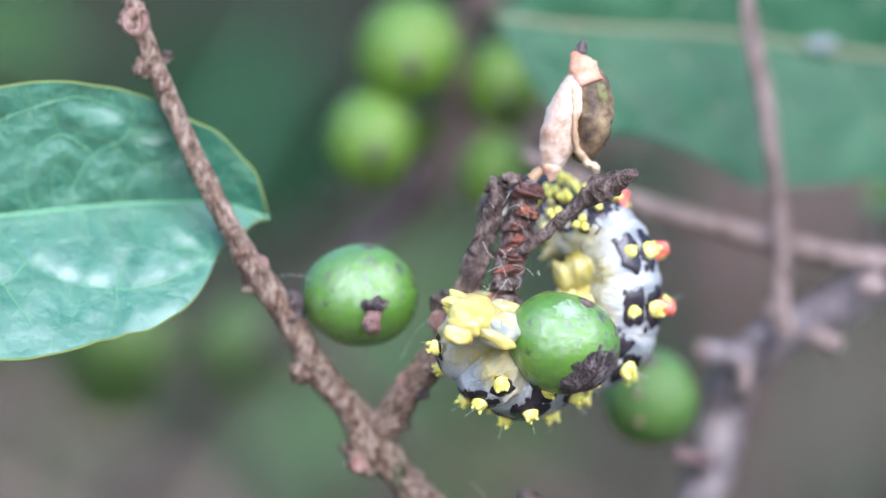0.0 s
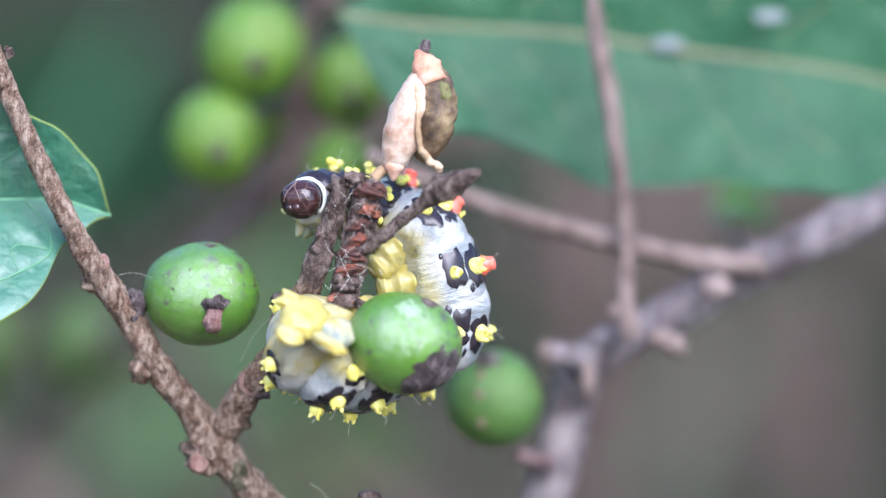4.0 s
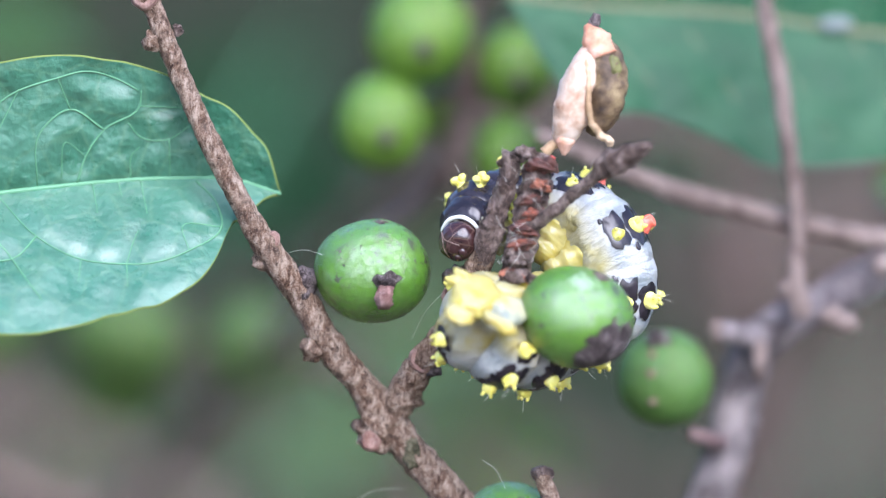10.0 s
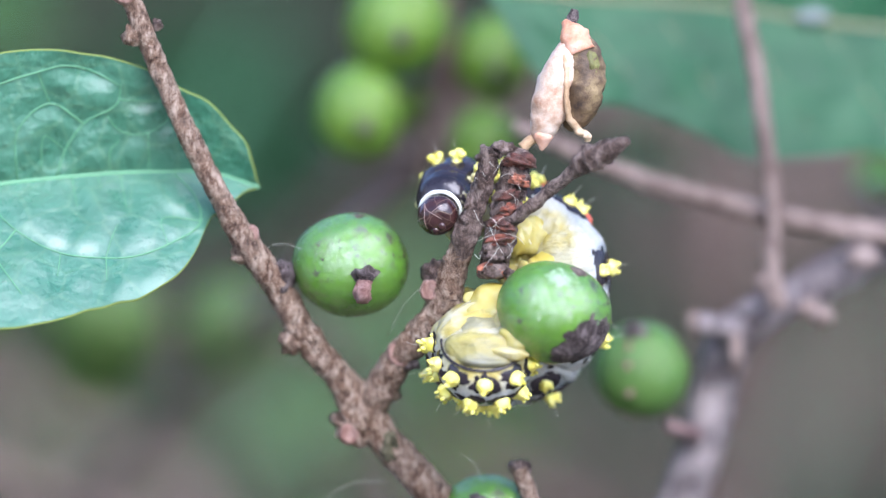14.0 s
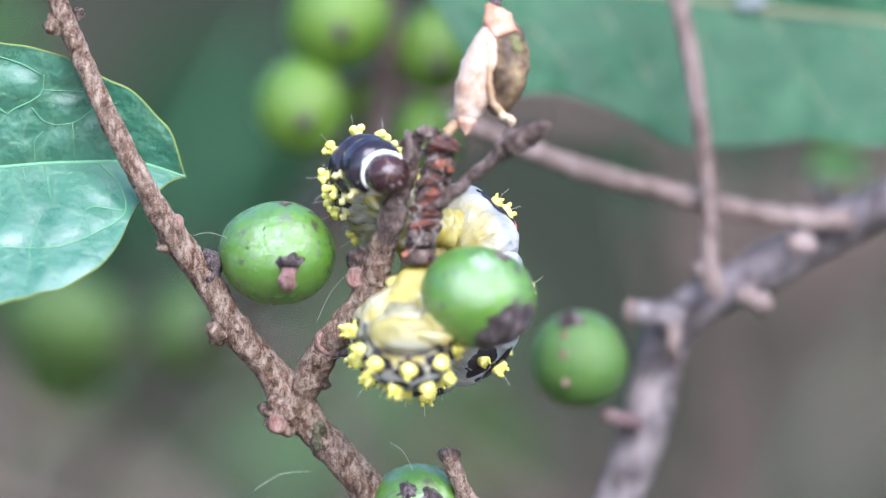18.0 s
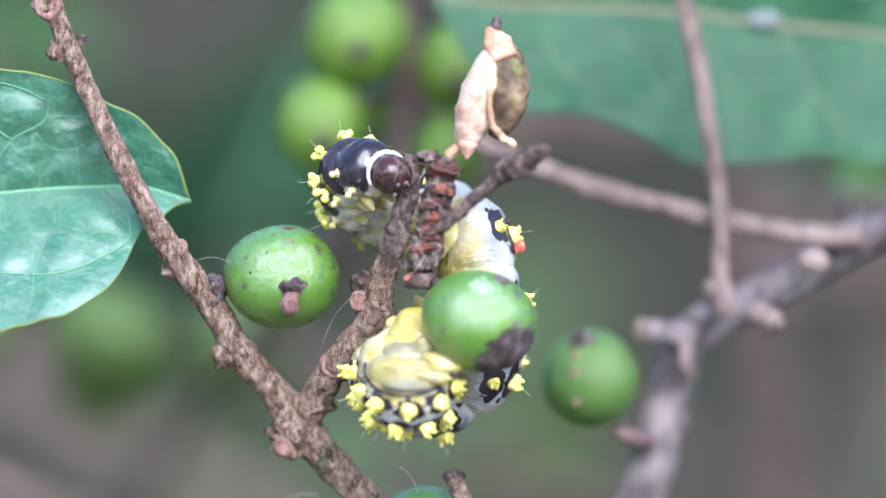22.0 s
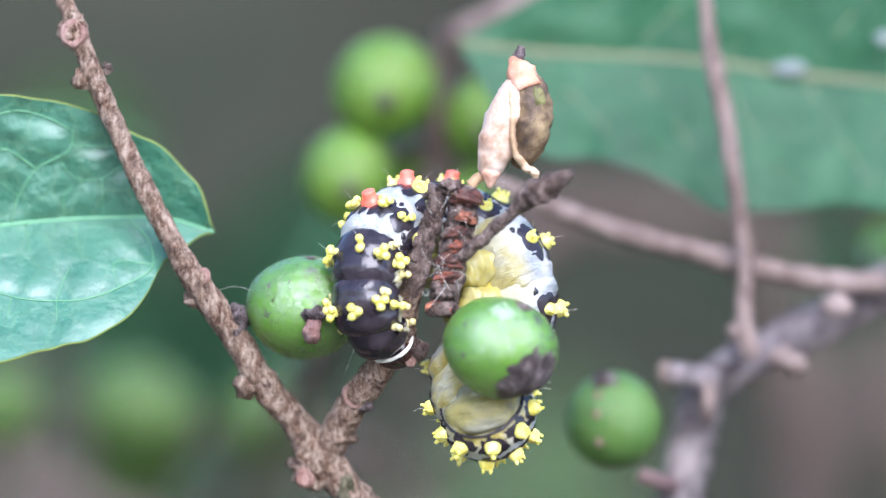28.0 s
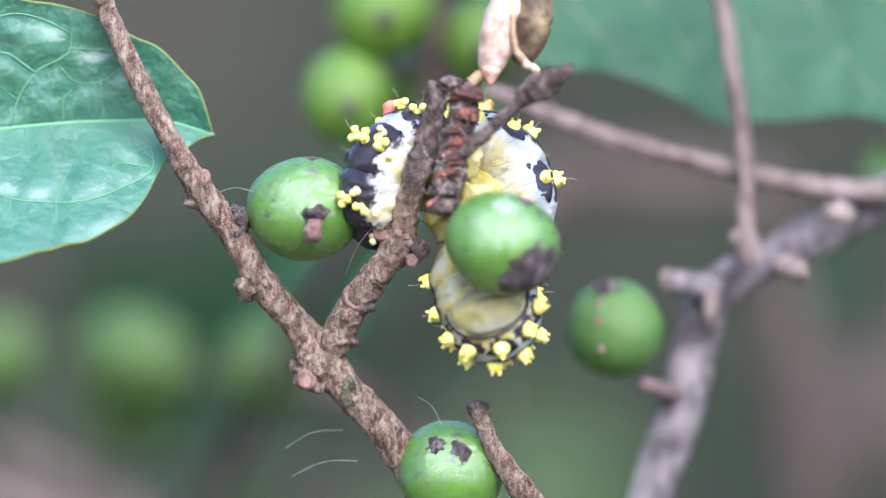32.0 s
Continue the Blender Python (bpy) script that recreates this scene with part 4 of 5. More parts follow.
def build_back_berries():
    g = "green berries behind the shoot"
    spec = (((-2.0, 41.00, 16.8), (3.9, 3.8, 3.9)), ((-4.7, 41.00, 10.2), (3.35, 3.3, 3.65)), ((5.2, 44.00, 14.4), (2.9, 3.1, 3.3)), ((4.6, 43.00, 7.9), (2.6, 2.9, 3.0)), ((0.2, 48.00, 11.4), (2.3, 2.3, 2.5)))
    hub = (1.80, 44.50, 13.5)
    stem = thing("twig", hub, "brown twig bearing green berries, out of focus", "twig")
    part("stem", tube([(11.8, 39.00, 25.2, 0.85), (6.8, 39.00, 22.4, 0.85), (3.1, 41.00, 20.4, 0.85), (1.8, 43.00, 17.9, 0.85), (*hub, 0.85), (-0.2, 49.00, 6.5, 0.85), (-4.7, 60.00, 1.7, 1.0), (-19.4, 120.00, -13.8, 1.2), (-60, 190, -60, 1.8), (-70, 220, -1003, 4)], 10, 6, 0.2), M_BARK_TAN, stem)
    for p in ((3.1, 40.50, 20.4), (-0.2, 48.50, 6.5), hub):
        part("knot", blob(p, (1.1, 1.0, 1.2), rough=0.4, seed=p[0], u=12, v=9), M_BARK_DARK, stem)
    for i, (c, r) in enumerate(spec):
        b = build_berry("berry", c, r, (0, 0, 0), "unripe yellow-green berry, out of focus", 20 + i, M_BERRY_FAR, g)
        part("stalk", tube([(*c, 0.4), (*hub, 0.4)], 8, 4), M_BARK_DARK, b)
        part("scar", blob((c[0] + 0.3, c[1] - r[1] + 0.1, c[2] - 1.2), (0.7, 0.4, 0.7), u=10, v=8), M_SCAR, b)
    far = (((-23.21, 98.00, -6.21), (3.9, 3.8, 3.7)), ((-14.05, 98.00, -6.34), (3.6, 3.5, 3.6)), ((-24.65, 98.00, -5.38), (4.2, 4.2, 4.0)), ((-24.80, 102.00, -9.39), (3.8, 3.8, 3.6)), ((-35.60, 102.00, -5.21), (3.6, 3.6, 3.6)), ((-5.93, 96.00, -24.91), (3.9, 3.8, 3.6)))
    stem = thing("twig", (-19.25, 78.00, -12.01), "thin twig with far green berries, out of focus", "twig")
    part("stem", tube([(-30.24, 104.00, -5.16, 0.6), (-23.26, 104.00, -6.90, 0.7), (-14.05, 104.00, -6.82, 0.8), (-5.91, 106.00, -8.56, 0.9), (0.00, 108.00, -38.80, 1.1), (1.94, 108.00, -970.00, 4)], 8, 5), M_BARK_DARK, stem)
    for p in ((-23.26, 103.50, -6.90), (-14.05, 103.50, -6.82), (-5.92, 105.50, -8.56)):
        part("knot", blob(p, (1.0, 1.0, 1.0), rough=0.4, seed=p[0], u=12, v=9), M_BARK_DARK, stem)
    for i, (c, r) in enumerate(far):
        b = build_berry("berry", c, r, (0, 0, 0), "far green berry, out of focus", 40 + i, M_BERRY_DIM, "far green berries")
        part("stalk", tube([(*c, 0.4), (c[0] + 0.5, 104, c[2] - 3, 0.4)], 8, 3), M_BARK_DARK, b)


build_back_berries()


def far_leaf(name, base, tip, width, y_tilt, material, label, seed, foot=None):
    t = thing(name, base, label, "leaf", "blurred leaves behind")
    a, b = Vector(base), Vector(tip)
    rib = [tuple(a.lerp(b, f) + Vector((0, 2 * math.sin(f * 3), 1.5 * math.sin(f * 3)))) for f in (0, 0.25, 0.5, 0.75, 1)]
    prof = [width * math.sin(math.pi * (0.02 + 0.96 * f / 10)) ** 0.8 for f in range(11)]
    bm, grid = leaf_blade(rib, prof, prof, 8, 5, 0.6, (y_tilt, -y_tilt), 0.5, 0.25, seed)
    part("blade", bm, material, t)
    part("midrib", tube([(*(g[8] + Vector((0, -0.2, 0))), 0.35) for g in grid[::4]], 6, 2), M_VEIN, t)
    end = Vector(base)
    if foot:
        part("leaf_stalk", tube([(*end, 0.4), (*foot, 0.5)], 8, 4), M_BARK_TAN, t)
        return
    part("leaf_stalk", tube([(*end, 0.5), (end.x + 4, end.y + 8, end.z - 18, 0.7), (end.x + 2, end.y + 20, end.z - 120, 1.2), (end.x, end.y + 30, -1003, 3)], 8, 4), M_BARK_DARK, t)


def build_undergrowth():
    for base, tip, w, tilt, m, label, seed in (
            ((-40.92, 170.00, 19.75), (-28.76, 170.00, 17.19), 4.5, 0.2, M_FOLIAGE, "dull green leaf, far out of focus", 1),
            ((-19.15, 230.00, 1.77), (-9.47, 240.00, 20.65), 8.0, 0.3, M_FOLIAGE_SHADED, "green leaf with shade put into its colour, far out of focus", 2),
            ((-3.99, 250.00, 2.00), (-14.07, 240.00, 10.72), 7.0, 0.3, M_FOLIAGE_SHADED, "green leaf with shade put into its colour, far out of focus", 3),
            ((3.93, 200.00, -22.38), (13.66, 190.00, -16.99), 4.5, 0.1, M_FOLIAGE_LIGHT, "yellow-green leaf, far out of focus", 4),
            ((-13.80, 230.00, -20.87), (3.14, 230.00, -11.96), 6.0, 0.1, M_FOLIAGE_PALE, "dull green leaf, far out of focus", 5),
            ((33.76, 62.00, 5.09), (37.68, 62.00, 4.51), 1.6, 0.1, M_FOLIAGE_LIGHT, "small green leaf behind the grey branch", 6),
            ((24.64, 230.00, 6.80), (32.33, 230.00, 10.99), 6.0, 0.3, M_FOLIAGE_SHADED, "green leaf with shade put into its colour, far out of focus", 7),
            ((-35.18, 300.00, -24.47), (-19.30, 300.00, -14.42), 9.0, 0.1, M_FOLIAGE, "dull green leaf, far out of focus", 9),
            ((-34.62, 320.00, -3.54), (-19.57, 320.00, 7.24), 9.0, 0.2, M_FOLIAGE_SHADED, "green leaf with shade put into its colour, far out of focus", 10),
            ((-23.99, 255.00, -0.79), (-8.31, 255.00, 18.36), 11.0, 0.3, M_FOLIAGE_SHADED, "green leaf with shade put into its colour, far out of focus", 12),
            ((-45.40, 265.00, -0.96), (-24.69, 265.00, 8.29), 10.0, 0.3, M_FOLIAGE_SHADED, "green leaf with shade put into its colour, far out of focus", 13),
            ((39.15, 280.00, -24.89), (51.06, 280.00, -3.42), 9.0, 0.2, M_LITTER, "dry brown leaf, far out of focus", 8),
            ((-6.68, 300.00, -8.80), (12.01, 300.00, -5.33), 8.0, 0.1, M_FOLIAGE_PALE, "dull green leaf, far out of focus", 11)):
        far_leaf("leaf", base, tip, w, tilt, m, label, seed, (35.04, 26.00, 1.82) if seed == 6 else None)
    for pts, r, m, label in (
            (((-46.10, 220.00, -7.71), (-35.83, 220.00, -13.49), (-27.62, 220.00, -17.76), (-18.90, 220.00, -22.79)), 1.8, M_BARK_SOFT, "pale brown stem, far out of focus"),
            (((53.43, 240.00, -0.48), (53.29, 240.00, -7.81), (53.68, 240.00, -15.13), (54.09, 240.00, -24.02)), 2.2, M_BARK_DIM, "upright brown stem, far out of focus"),
            (((-7.71, 170.00, -0.84), (-1.12, 160.00, 5.92), (3.47, 150.00, 9.20), (8.19, 150.00, 12.57)), 2.0, M_BARK_DIM, "slanting brown stem, far out of focus"),
            (((-38.72, 95.00, -14.82), (-31.51, 95.00, -18.38), (-24.33, 96.00, -21.29), (-16.72, 98.00, -24.70), (-8.17, 100.00, -27.44)), 0.85, M_BARK_SOFT, "thin brown twig, out of focus"),
            (((4.20, 150.00, -15.71), (9.71, 150.00, -19.73), (18.11, 152.00, -24.28), (25.83, 155.00, -28.19)), 1.5, M_BARK_DIM, "slanting brown stem, far out of focus"),
            (((18.35, 130.00, -24.38), (27.69, 130.00, -24.55), (40.28, 132.00, -25.72), (51.29, 135.00, -26.72)), 1.4, M_BARK_DIM, "slanting brown stem, far out of focus"),
            (((11.12, 260.00, -14.80), (21.79, 260.00, -21.07), (32.45, 260.00, -26.29)), 1.6, M_BARK_DIM, "slanting brown stem, far out of focus"),
            (((27.39, 300.00, -0.79), (39.48, 300.00, 2.07), (56.58, 310.00, 9.49)), 4.0, M_BARK_DIM, "thick grey stem, far out of focus")):
        t = thing("stem", pts[0], label, "stem", "blurred stems behind")
        last = pts[-1]
        part("wood", tube([(*p, r) for p in pts] + [(last[0] + 10, last[1] + 20, last[2] - 160, r * 1.3), (last[0], last[1] + 40, -1003, r * 2)], 8, 5, 0.15, 0.2, r), m, t)
        for p in pts[1:3]:
            part("knot", blob(p, (r * 1.25, r * 1.2, r * 1.5), rough=0.3, seed=p[0], u=10, v=8), m, t)


build_undergrowth()


# ---- the caterpillar ----
LOOP = Vector((3.2, 0, 0.2))     # the point round which it curls
SEGMENTS = 13
RADII = (3.4, 3.6, 3.55, 3.3, 3.1, 3.1, 3.1, 3.05, 2.95, 2.85, 2.7, 2.55, 2.2)
LENGTHS = (2.3, 2.2, 2.3, 2.8, 3.6, 4.0, 4.1, 4.1, 3.6, 2.9, 2.8, 2.6, 1.9)
HALVES = tuple(0.82 * n + 0.3 for n in LENGTHS)
MIDDLES = tuple(sum(LENGTHS[:i]) + LENGTHS[i] / 2 for i in range(SEGMENTS)) + (sum(LENGTHS) + 1.0,)
POSES = []


def body_pose(t, points, gather=0.0):
    """Where each segment and the head lie; points run from tail to head as (x, y, z, lean of the back away from the eye).
    gather draws the rear segments towards the tail and the front ones towards the head."""
    path = smooth_path(points, 12)
    run = [0.0]
    for a, b in zip(path, path[1:]):
        run.append(run[-1] + float(np.linalg.norm(b[:3] - a[:3])))
    run = np.array(run)
    path = np.array(path)

    def at(s):
        return np.array([np.interp(s, run, path[:, k]) for k in range(4)])

    out = []
    total = run[-1]
    for i in range(SEGMENTS + 1):
        s = total * MIDDLES[i] / MIDDLES[-1]
        s -= gather * math.sin(2 * math.pi * s / total)
        here, ahead, behind = at(s), at(min(total, s + 1.2)), at(max(0, s - 1.2))
        fwd = Vector(ahead[:3] - behind[:3]).normalized()
        c = Vector(here[:3])
        up = Vector((c.x - LOOP.x, 0, c.z - LOOP.z)).normalized() + Vector((0, here[3], 0))
        up = (up - fwd * up.dot(fwd)).normalized()
        m = Matrix((fwd.cross(up), fwd, up)).transposed().to_4x4()
        m.translation = c * MM
        out.append(m)
    POSES.append((t, out))


body_pose(0, [(3.70, -1.60, -3.26, 3), (3.00, -4.00, -4.61, 1.4), (5.33, -3.00, -6.37, 0.15), (8.52, 1.00, -5.37, -0.2), (11.96, 1.50, -3.61, -0.15), (12.51, 1.00, 0.04, -0.15), (11.49, 1.50, 3.06, -0.15), (8.69, 3.00, 4.03, -0.15), (6.60, 4.20, 5.40, 0), (4.60, 4.40, 5.40, 0)])
body_pose(3, [(2.50, -1.60, -3.51, 3), (1.93, -4.00, -4.73, 1.4), (4.27, -3.00, -5.78, 0.15), (7.76, 1.00, -5.18, -0.2), (11.17, 1.50, -3.41, -0.15), (11.29, 1.00, 0.24, -0.15), (10.05, 1.50, 3.24, -0.15), (7.65, 3.00, 4.59, -0.15), (4.19, 3.00, 5.34, -0.3), (1.68, 0.00, 5.94, -0.3)])
body_pose(6, [(2.54, -1.60, -3.79, 3), (1.93, -4.00, -4.92, 1.4), (4.21, -3.00, -5.97, 0.15), (7.61, 1.00, -5.16, -0.2), (10.82, 1.50, -3.65, -0.15), (10.89, 1.00, 0.15, -0.15), (9.61, 1.50, 2.75, -0.15), (7.02, 3.00, 4.16, -0.15), (3.81, 3.00, 5.16, -0.3), (1.26, -0.50, 5.53, -0.3)])
body_pose(9, [(2.67, -1.60, -3.70, 3), (1.97, -4.00, -5.02, 1.4), (4.28, -3.00, -6.06, 0.15), (7.73, 1.00, -5.21, -0.2), (10.74, 1.50, -3.47, -0.15), (11.01, 1.00, -0.26, -0.15), (9.48, 1.50, 2.34, -0.15), (6.70, 3.00, 3.33, -0.15), (2.88, 3.00, 3.50, -0.3), (0.30, -0.50, 1.64, -0.3)])
body_pose(11, [(2.69, -1.60, -3.68, 3), (1.99, -4.00, -5.00, 1.4), (4.30, -3.00, -5.87, 0.15), (7.78, 1.00, -5.01, -0.2), (10.78, 1.50, -3.28, -0.15), (10.81, 1.00, -0.07, -0.15), (9.32, 1.50, 2.32, -0.15), (6.75, 3.00, 3.51, -0.15), (2.94, 3.00, 3.67, -0.3), (0.34, -0.50, 1.69, -0.3)])
body_pose(11.25, [(-2.35, -4.00, -5.52, 1), (-0.93, -3.50, -6.89, 0.5), (2.47, -3.00, -6.97, 0.1), (6.11, -1.00, -6.02, 0), (9.36, 1.00, -4.38, 0), (10.74, 1.50, -1.56, 0), (10.49, 1.00, 1.24, 0), (7.72, 2.70, 3.11, 0), (4.71, 3.00, 3.59, 0), (2.51, 3.00, 3.57, -0.2), (0.03, -0.50, 1.90, -0.3)])
body_pose(11.5, [(-5.29, -3.00, -8.27, 0.3), (-2.71, -3.00, -7.43, 0.1), (0.67, -3.00, -6.79, 0), (4.27, -2.00, -6.14, 0), (7.95, 1.00, -5.29, 0), (10.74, 1.50, -2.84, 0), (10.87, 1.00, 0.36, 0), (8.49, 2.50, 2.74, 0), (6.29, 3.00, 3.52, 0), (2.87, 3.00, 3.67, -0.2), (0.33, -0.50, 1.72, -0.3)])
body_pose(11.85, [(-2.53, -8.00, -6.70, 1.6), (-0.68, -5.00, -6.69, 1.4), (2.02, -1.00, -7.07, 0.8), (5.27, 1.00, -6.63, 0), (8.49, 2.00, -5.80, 0.1), (10.24, 1.50, -2.97, 0.2), (9.99, 1.20, 0.02, 0.2), (8.02, 2.80, 2.29, 0.2), (5.21, 3.00, 3.18, 0), (2.59, 3.00, 3.95, -0.2), (0.12, -0.50, 2.49, -0.3)])
body_pose(12.2, [(3.40, -6.00, -8.61, 1.1), (3.27, -3.00, -6.63, 0.9), (2.79, 1.00, -7.44, 0.4), (4.89, 4.00, -8.31, 0.3), (7.69, 4.00, -7.20, 0.3), (10.12, 1.50, -3.45, 0.5), (9.69, 1.50, -0.46, 0.5), (7.72, 3.00, 1.53, 0.5), (3.10, 3.00, 3.09, -0.2), (0.42, -0.50, 1.83, -0.3)])
body_pose(13, [(3.51, -6.00, -8.53, 1.1), (3.38, -3.00, -6.56, 0.9), (2.90, 1.00, -7.38, 0.4), (4.99, 4.00, -8.26, 0.3), (7.79, 4.00, -7.17, 0.3), (9.89, 1.50, -3.07, 0.5), (9.47, 1.50, -0.07, 0.5), (7.51, 3.00, 1.93, 0.5), (2.69, 3.00, 3.63, -0.2), (0.21, -0.50, 2.27, -0.3)])
body_pose(18, [(3.44, -6.00, -8.41, 1.1), (3.23, -3.00, -6.43, 0.9), (2.61, 1.00, -7.22, 0.4), (4.60, 4.00, -8.09, 0.3), (7.40, 4.00, -7.01, 0.3), (8.44, 2.00, -3.10, 0.5), (8.04, 2.00, -0.31, 0.5), (5.85, 4.00, 1.12, 0.45), (2.84, 5.00, 1.53, 0.45), (0.65, 3.00, 3.51, 0), (0.27, 0.00, 4.86, 0), (1.53, -3.50, 4.72, 0)])
body_pose(21, [(3.45, -6.00, -8.70, 1.1), (3.17, -3.00, -6.71, 0.9), (2.45, 1.00, -7.48, 0.4), (4.36, 4.00, -8.36, 0.3), (7.16, 4.00, -7.29, 0.3), (8.35, 2.00, -3.19, 0.5), (7.96, 2.00, -0.40, 0.5), (5.72, 4.00, 1.04, 0.45), (2.29, 5.00, 2.07, 0.45), (0.16, 3.00, 3.85, 0), (-0.13, 0.00, 5.19, 0), (1.38, -3.50, 5.99, 0)])
body_pose(22, [(3.35, -6.00, -9.62, 1.1), (3.06, -3.00, -7.67, 0.9), (2.31, 1.00, -8.51, 0.4), (4.21, 4.00, -9.44, 0.3), (7.02, 4.00, -8.38, 0.3), (8.16, 2.00, -3.72, 0.5), (7.78, 2.00, -0.92, 0.5), (6.54, 4.00, 2.70, 0.45), (2.30, 5.00, 2.93, 0.45), (-0.42, 3.00, 4.75, 0), (-0.57, 0.00, 6.33, 0), (1.62, -3.20, 6.42, 0)])
body_pose(22.5, [(2.96, -6.00, -10.33, 1.1), (2.66, -3.00, -8.37, 0.9), (1.90, 1.00, -9.21, 0.4), (3.79, 4.00, -10.13, 0.3), (6.60, 4.00, -9.06, 0.3), (7.93, 2.00, -3.04, 0.5), (7.74, 2.00, -0.24, 0.5), (6.49, 4.00, 2.78, 0.45), (2.24, 5.00, 3.00, 0.45), (-0.48, 3.00, 4.81, 0), (-0.63, 0.00, 6.38, 0), (1.57, -3.20, 6.47, 0)])
body_pose(23, [(5.03, -3.00, -11.89, 1.2), (5.16, -1.50, -10.02, 1.2), (5.40, -0.50, -8.35, 1.1), (6.33, 1.00, -6.36, 0.8), (7.25, 2.00, -3.96, 0.3), (8.26, 2.00, -1.16, 0.5), (8.27, 2.00, 1.24, 0.5), (6.38, 4.00, 2.87, 0.45), (2.12, 5.00, 3.09, 0.45), (-0.57, 3.00, 4.68, 0), (-0.72, 0.00, 6.23, 0), (1.23, -3.00, 5.26, 0)])
body_pose(24, [(8.01, -3.00, -10.22, 1.2), (7.51, -1.50, -8.16, 1.2), (6.81, 0.00, -6.06, 1), (6.78, 1.50, -4.09, 0.7), (8.02, 2.00, -2.21, 0.45), (8.96, 2.00, 0.19, 0.45), (8.77, 2.00, 2.59, 0.45), (7.22, 4.00, 3.61, 0.45), (2.50, 5.00, 3.23, 0.45), (-0.39, 3.00, 4.83, 0), (-0.49, 0.00, 6.33, 0), (1.24, -3.00, 6.02, 0)], -1.4)
body_pose(25, [(8.08, -3.00, -10.14, 1.2), (7.58, -1.50, -8.08, 1.2), (6.87, 0.00, -6.00, 1), (6.84, 1.50, -4.03, 0.7), (8.07, 2.00, -2.14, 0.45), (8.99, 2.00, 0.26, 0.45), (8.79, 2.00, 2.66, 0.45), (7.25, 4.00, 3.67, 0.45), (2.55, 5.00, 2.99, 0.45), (-0.08, 3.00, 4.17, -0.1), (-0.73, 0.00, 5.35, -0.2), (0.32, -3.20, 4.41, -0.2)], -1.4)
body_pose(26, [(7.72, -3.00, -10.00, 1.2), (7.25, -1.50, -7.94, 1.2), (6.49, 0.00, -5.86, 1), (6.65, 1.50, -4.06, 0.7), (8.05, 2.00, -2.17, 0.45), (8.96, 2.00, 0.23, 0.45), (8.33, 2.00, 3.02, 0.45), (5.96, 3.50, 4.82, 0.3), (1.98, 3.00, 4.97, -0.2), (-0.86, 0.00, 4.89, -0.6), (-1.72, -2.50, 3.25, -0.7), (-0.04, -4.00, 1.18, -0.5)], -1.4)
body_pose(26.5, [(7.89, -3.00, -9.90, 1.2), (7.41, -1.50, -8.04, 1.2), (6.64, 0.00, -5.95, 1), (6.79, 1.50, -4.15, 0.7), (8.19, 2.00, -2.27, 0.45), (8.96, 2.00, 0.14, 0.45), (8.44, 2.00, 2.93, 0.45), (6.06, 3.50, 4.52, 0.3), (2.12, 2.50, 4.44, -0.3), (-0.51, -0.50, 3.75, -0.8), (-0.12, -3.50, 1.32, -0.9), (2.69, -4.00, 0.16, -0.6)], -1.4)
body_pose(28.5, [(7.51, -3.00, -10.03, 1.2), (7.08, -1.50, -8.20, 1.2), (6.46, 0.00, -6.16, 1), (6.71, 1.50, -4.57, 0.7), (8.18, 2.00, -2.95, 0.45), (9.01, 2.00, -0.56, 0.45), (8.24, 2.00, 2.05, 0.45), (5.60, 3.50, 4.30, 0.1), (2.60, 2.50, 4.90, -0.3), (0.10, 0.00, 4.30, -0.7), (-1.45, -2.00, 1.70, -0.9), (-1.70, -2.20, -1.10, -0.9), (-0.80, 1.00, -4.30, -0.9)], -1.4)
body_pose(30, [(7.70, -3.00, -10.01, 1.2), (7.12, -1.50, -8.16, 1.2), (6.39, 0.00, -5.96, 1), (6.45, 1.50, -4.35, 0.7), (8.13, 2.00, -2.70, 0.45), (8.69, 2.00, -0.53, 0.45), (8.14, 2.00, 1.88, 0.45), (6.20, 3.50, 3.40, 0.3), (3.20, 3.00, 4.00, 0.3), (0.60, 1.20, 4.30, 0), (-1.80, -0.30, 3.40, -0.15), (-2.90, -1.00, 1.50, -0.15), (-3.00, -0.50, -0.60, -0.15), (-1.80, 2.50, -2.60, -0.15)], -1.4)
body_pose(32, [(7.87, -3.00, -10.17, 1.2), (7.25, -1.50, -8.31, 1.2), (6.53, 0.00, -6.06, 1), (6.59, 1.50, -4.45, 0.7), (8.06, 2.00, -2.81, 0.45), (8.81, 2.00, -0.63, 0.45), (8.24, 2.00, 1.37, 0.45), (6.50, 3.50, 2.90, 0.3), (3.50, 3.00, 3.30, 0.3), (1.20, 1.20, 3.00, 0.3), (-0.40, 0.20, 1.60, 0.3), (-1.00, 0.20, -0.20, 0.3), (-0.20, 3.20, -2.90, 0.3)], -1.4)


def ring_radius(i, y):
    """How far the skin of segment i stands from its axis at y."""
    return RADII[i] * max(0.0, 1 - abs(y / HALVES[i]) ** 3.0) ** 0.42


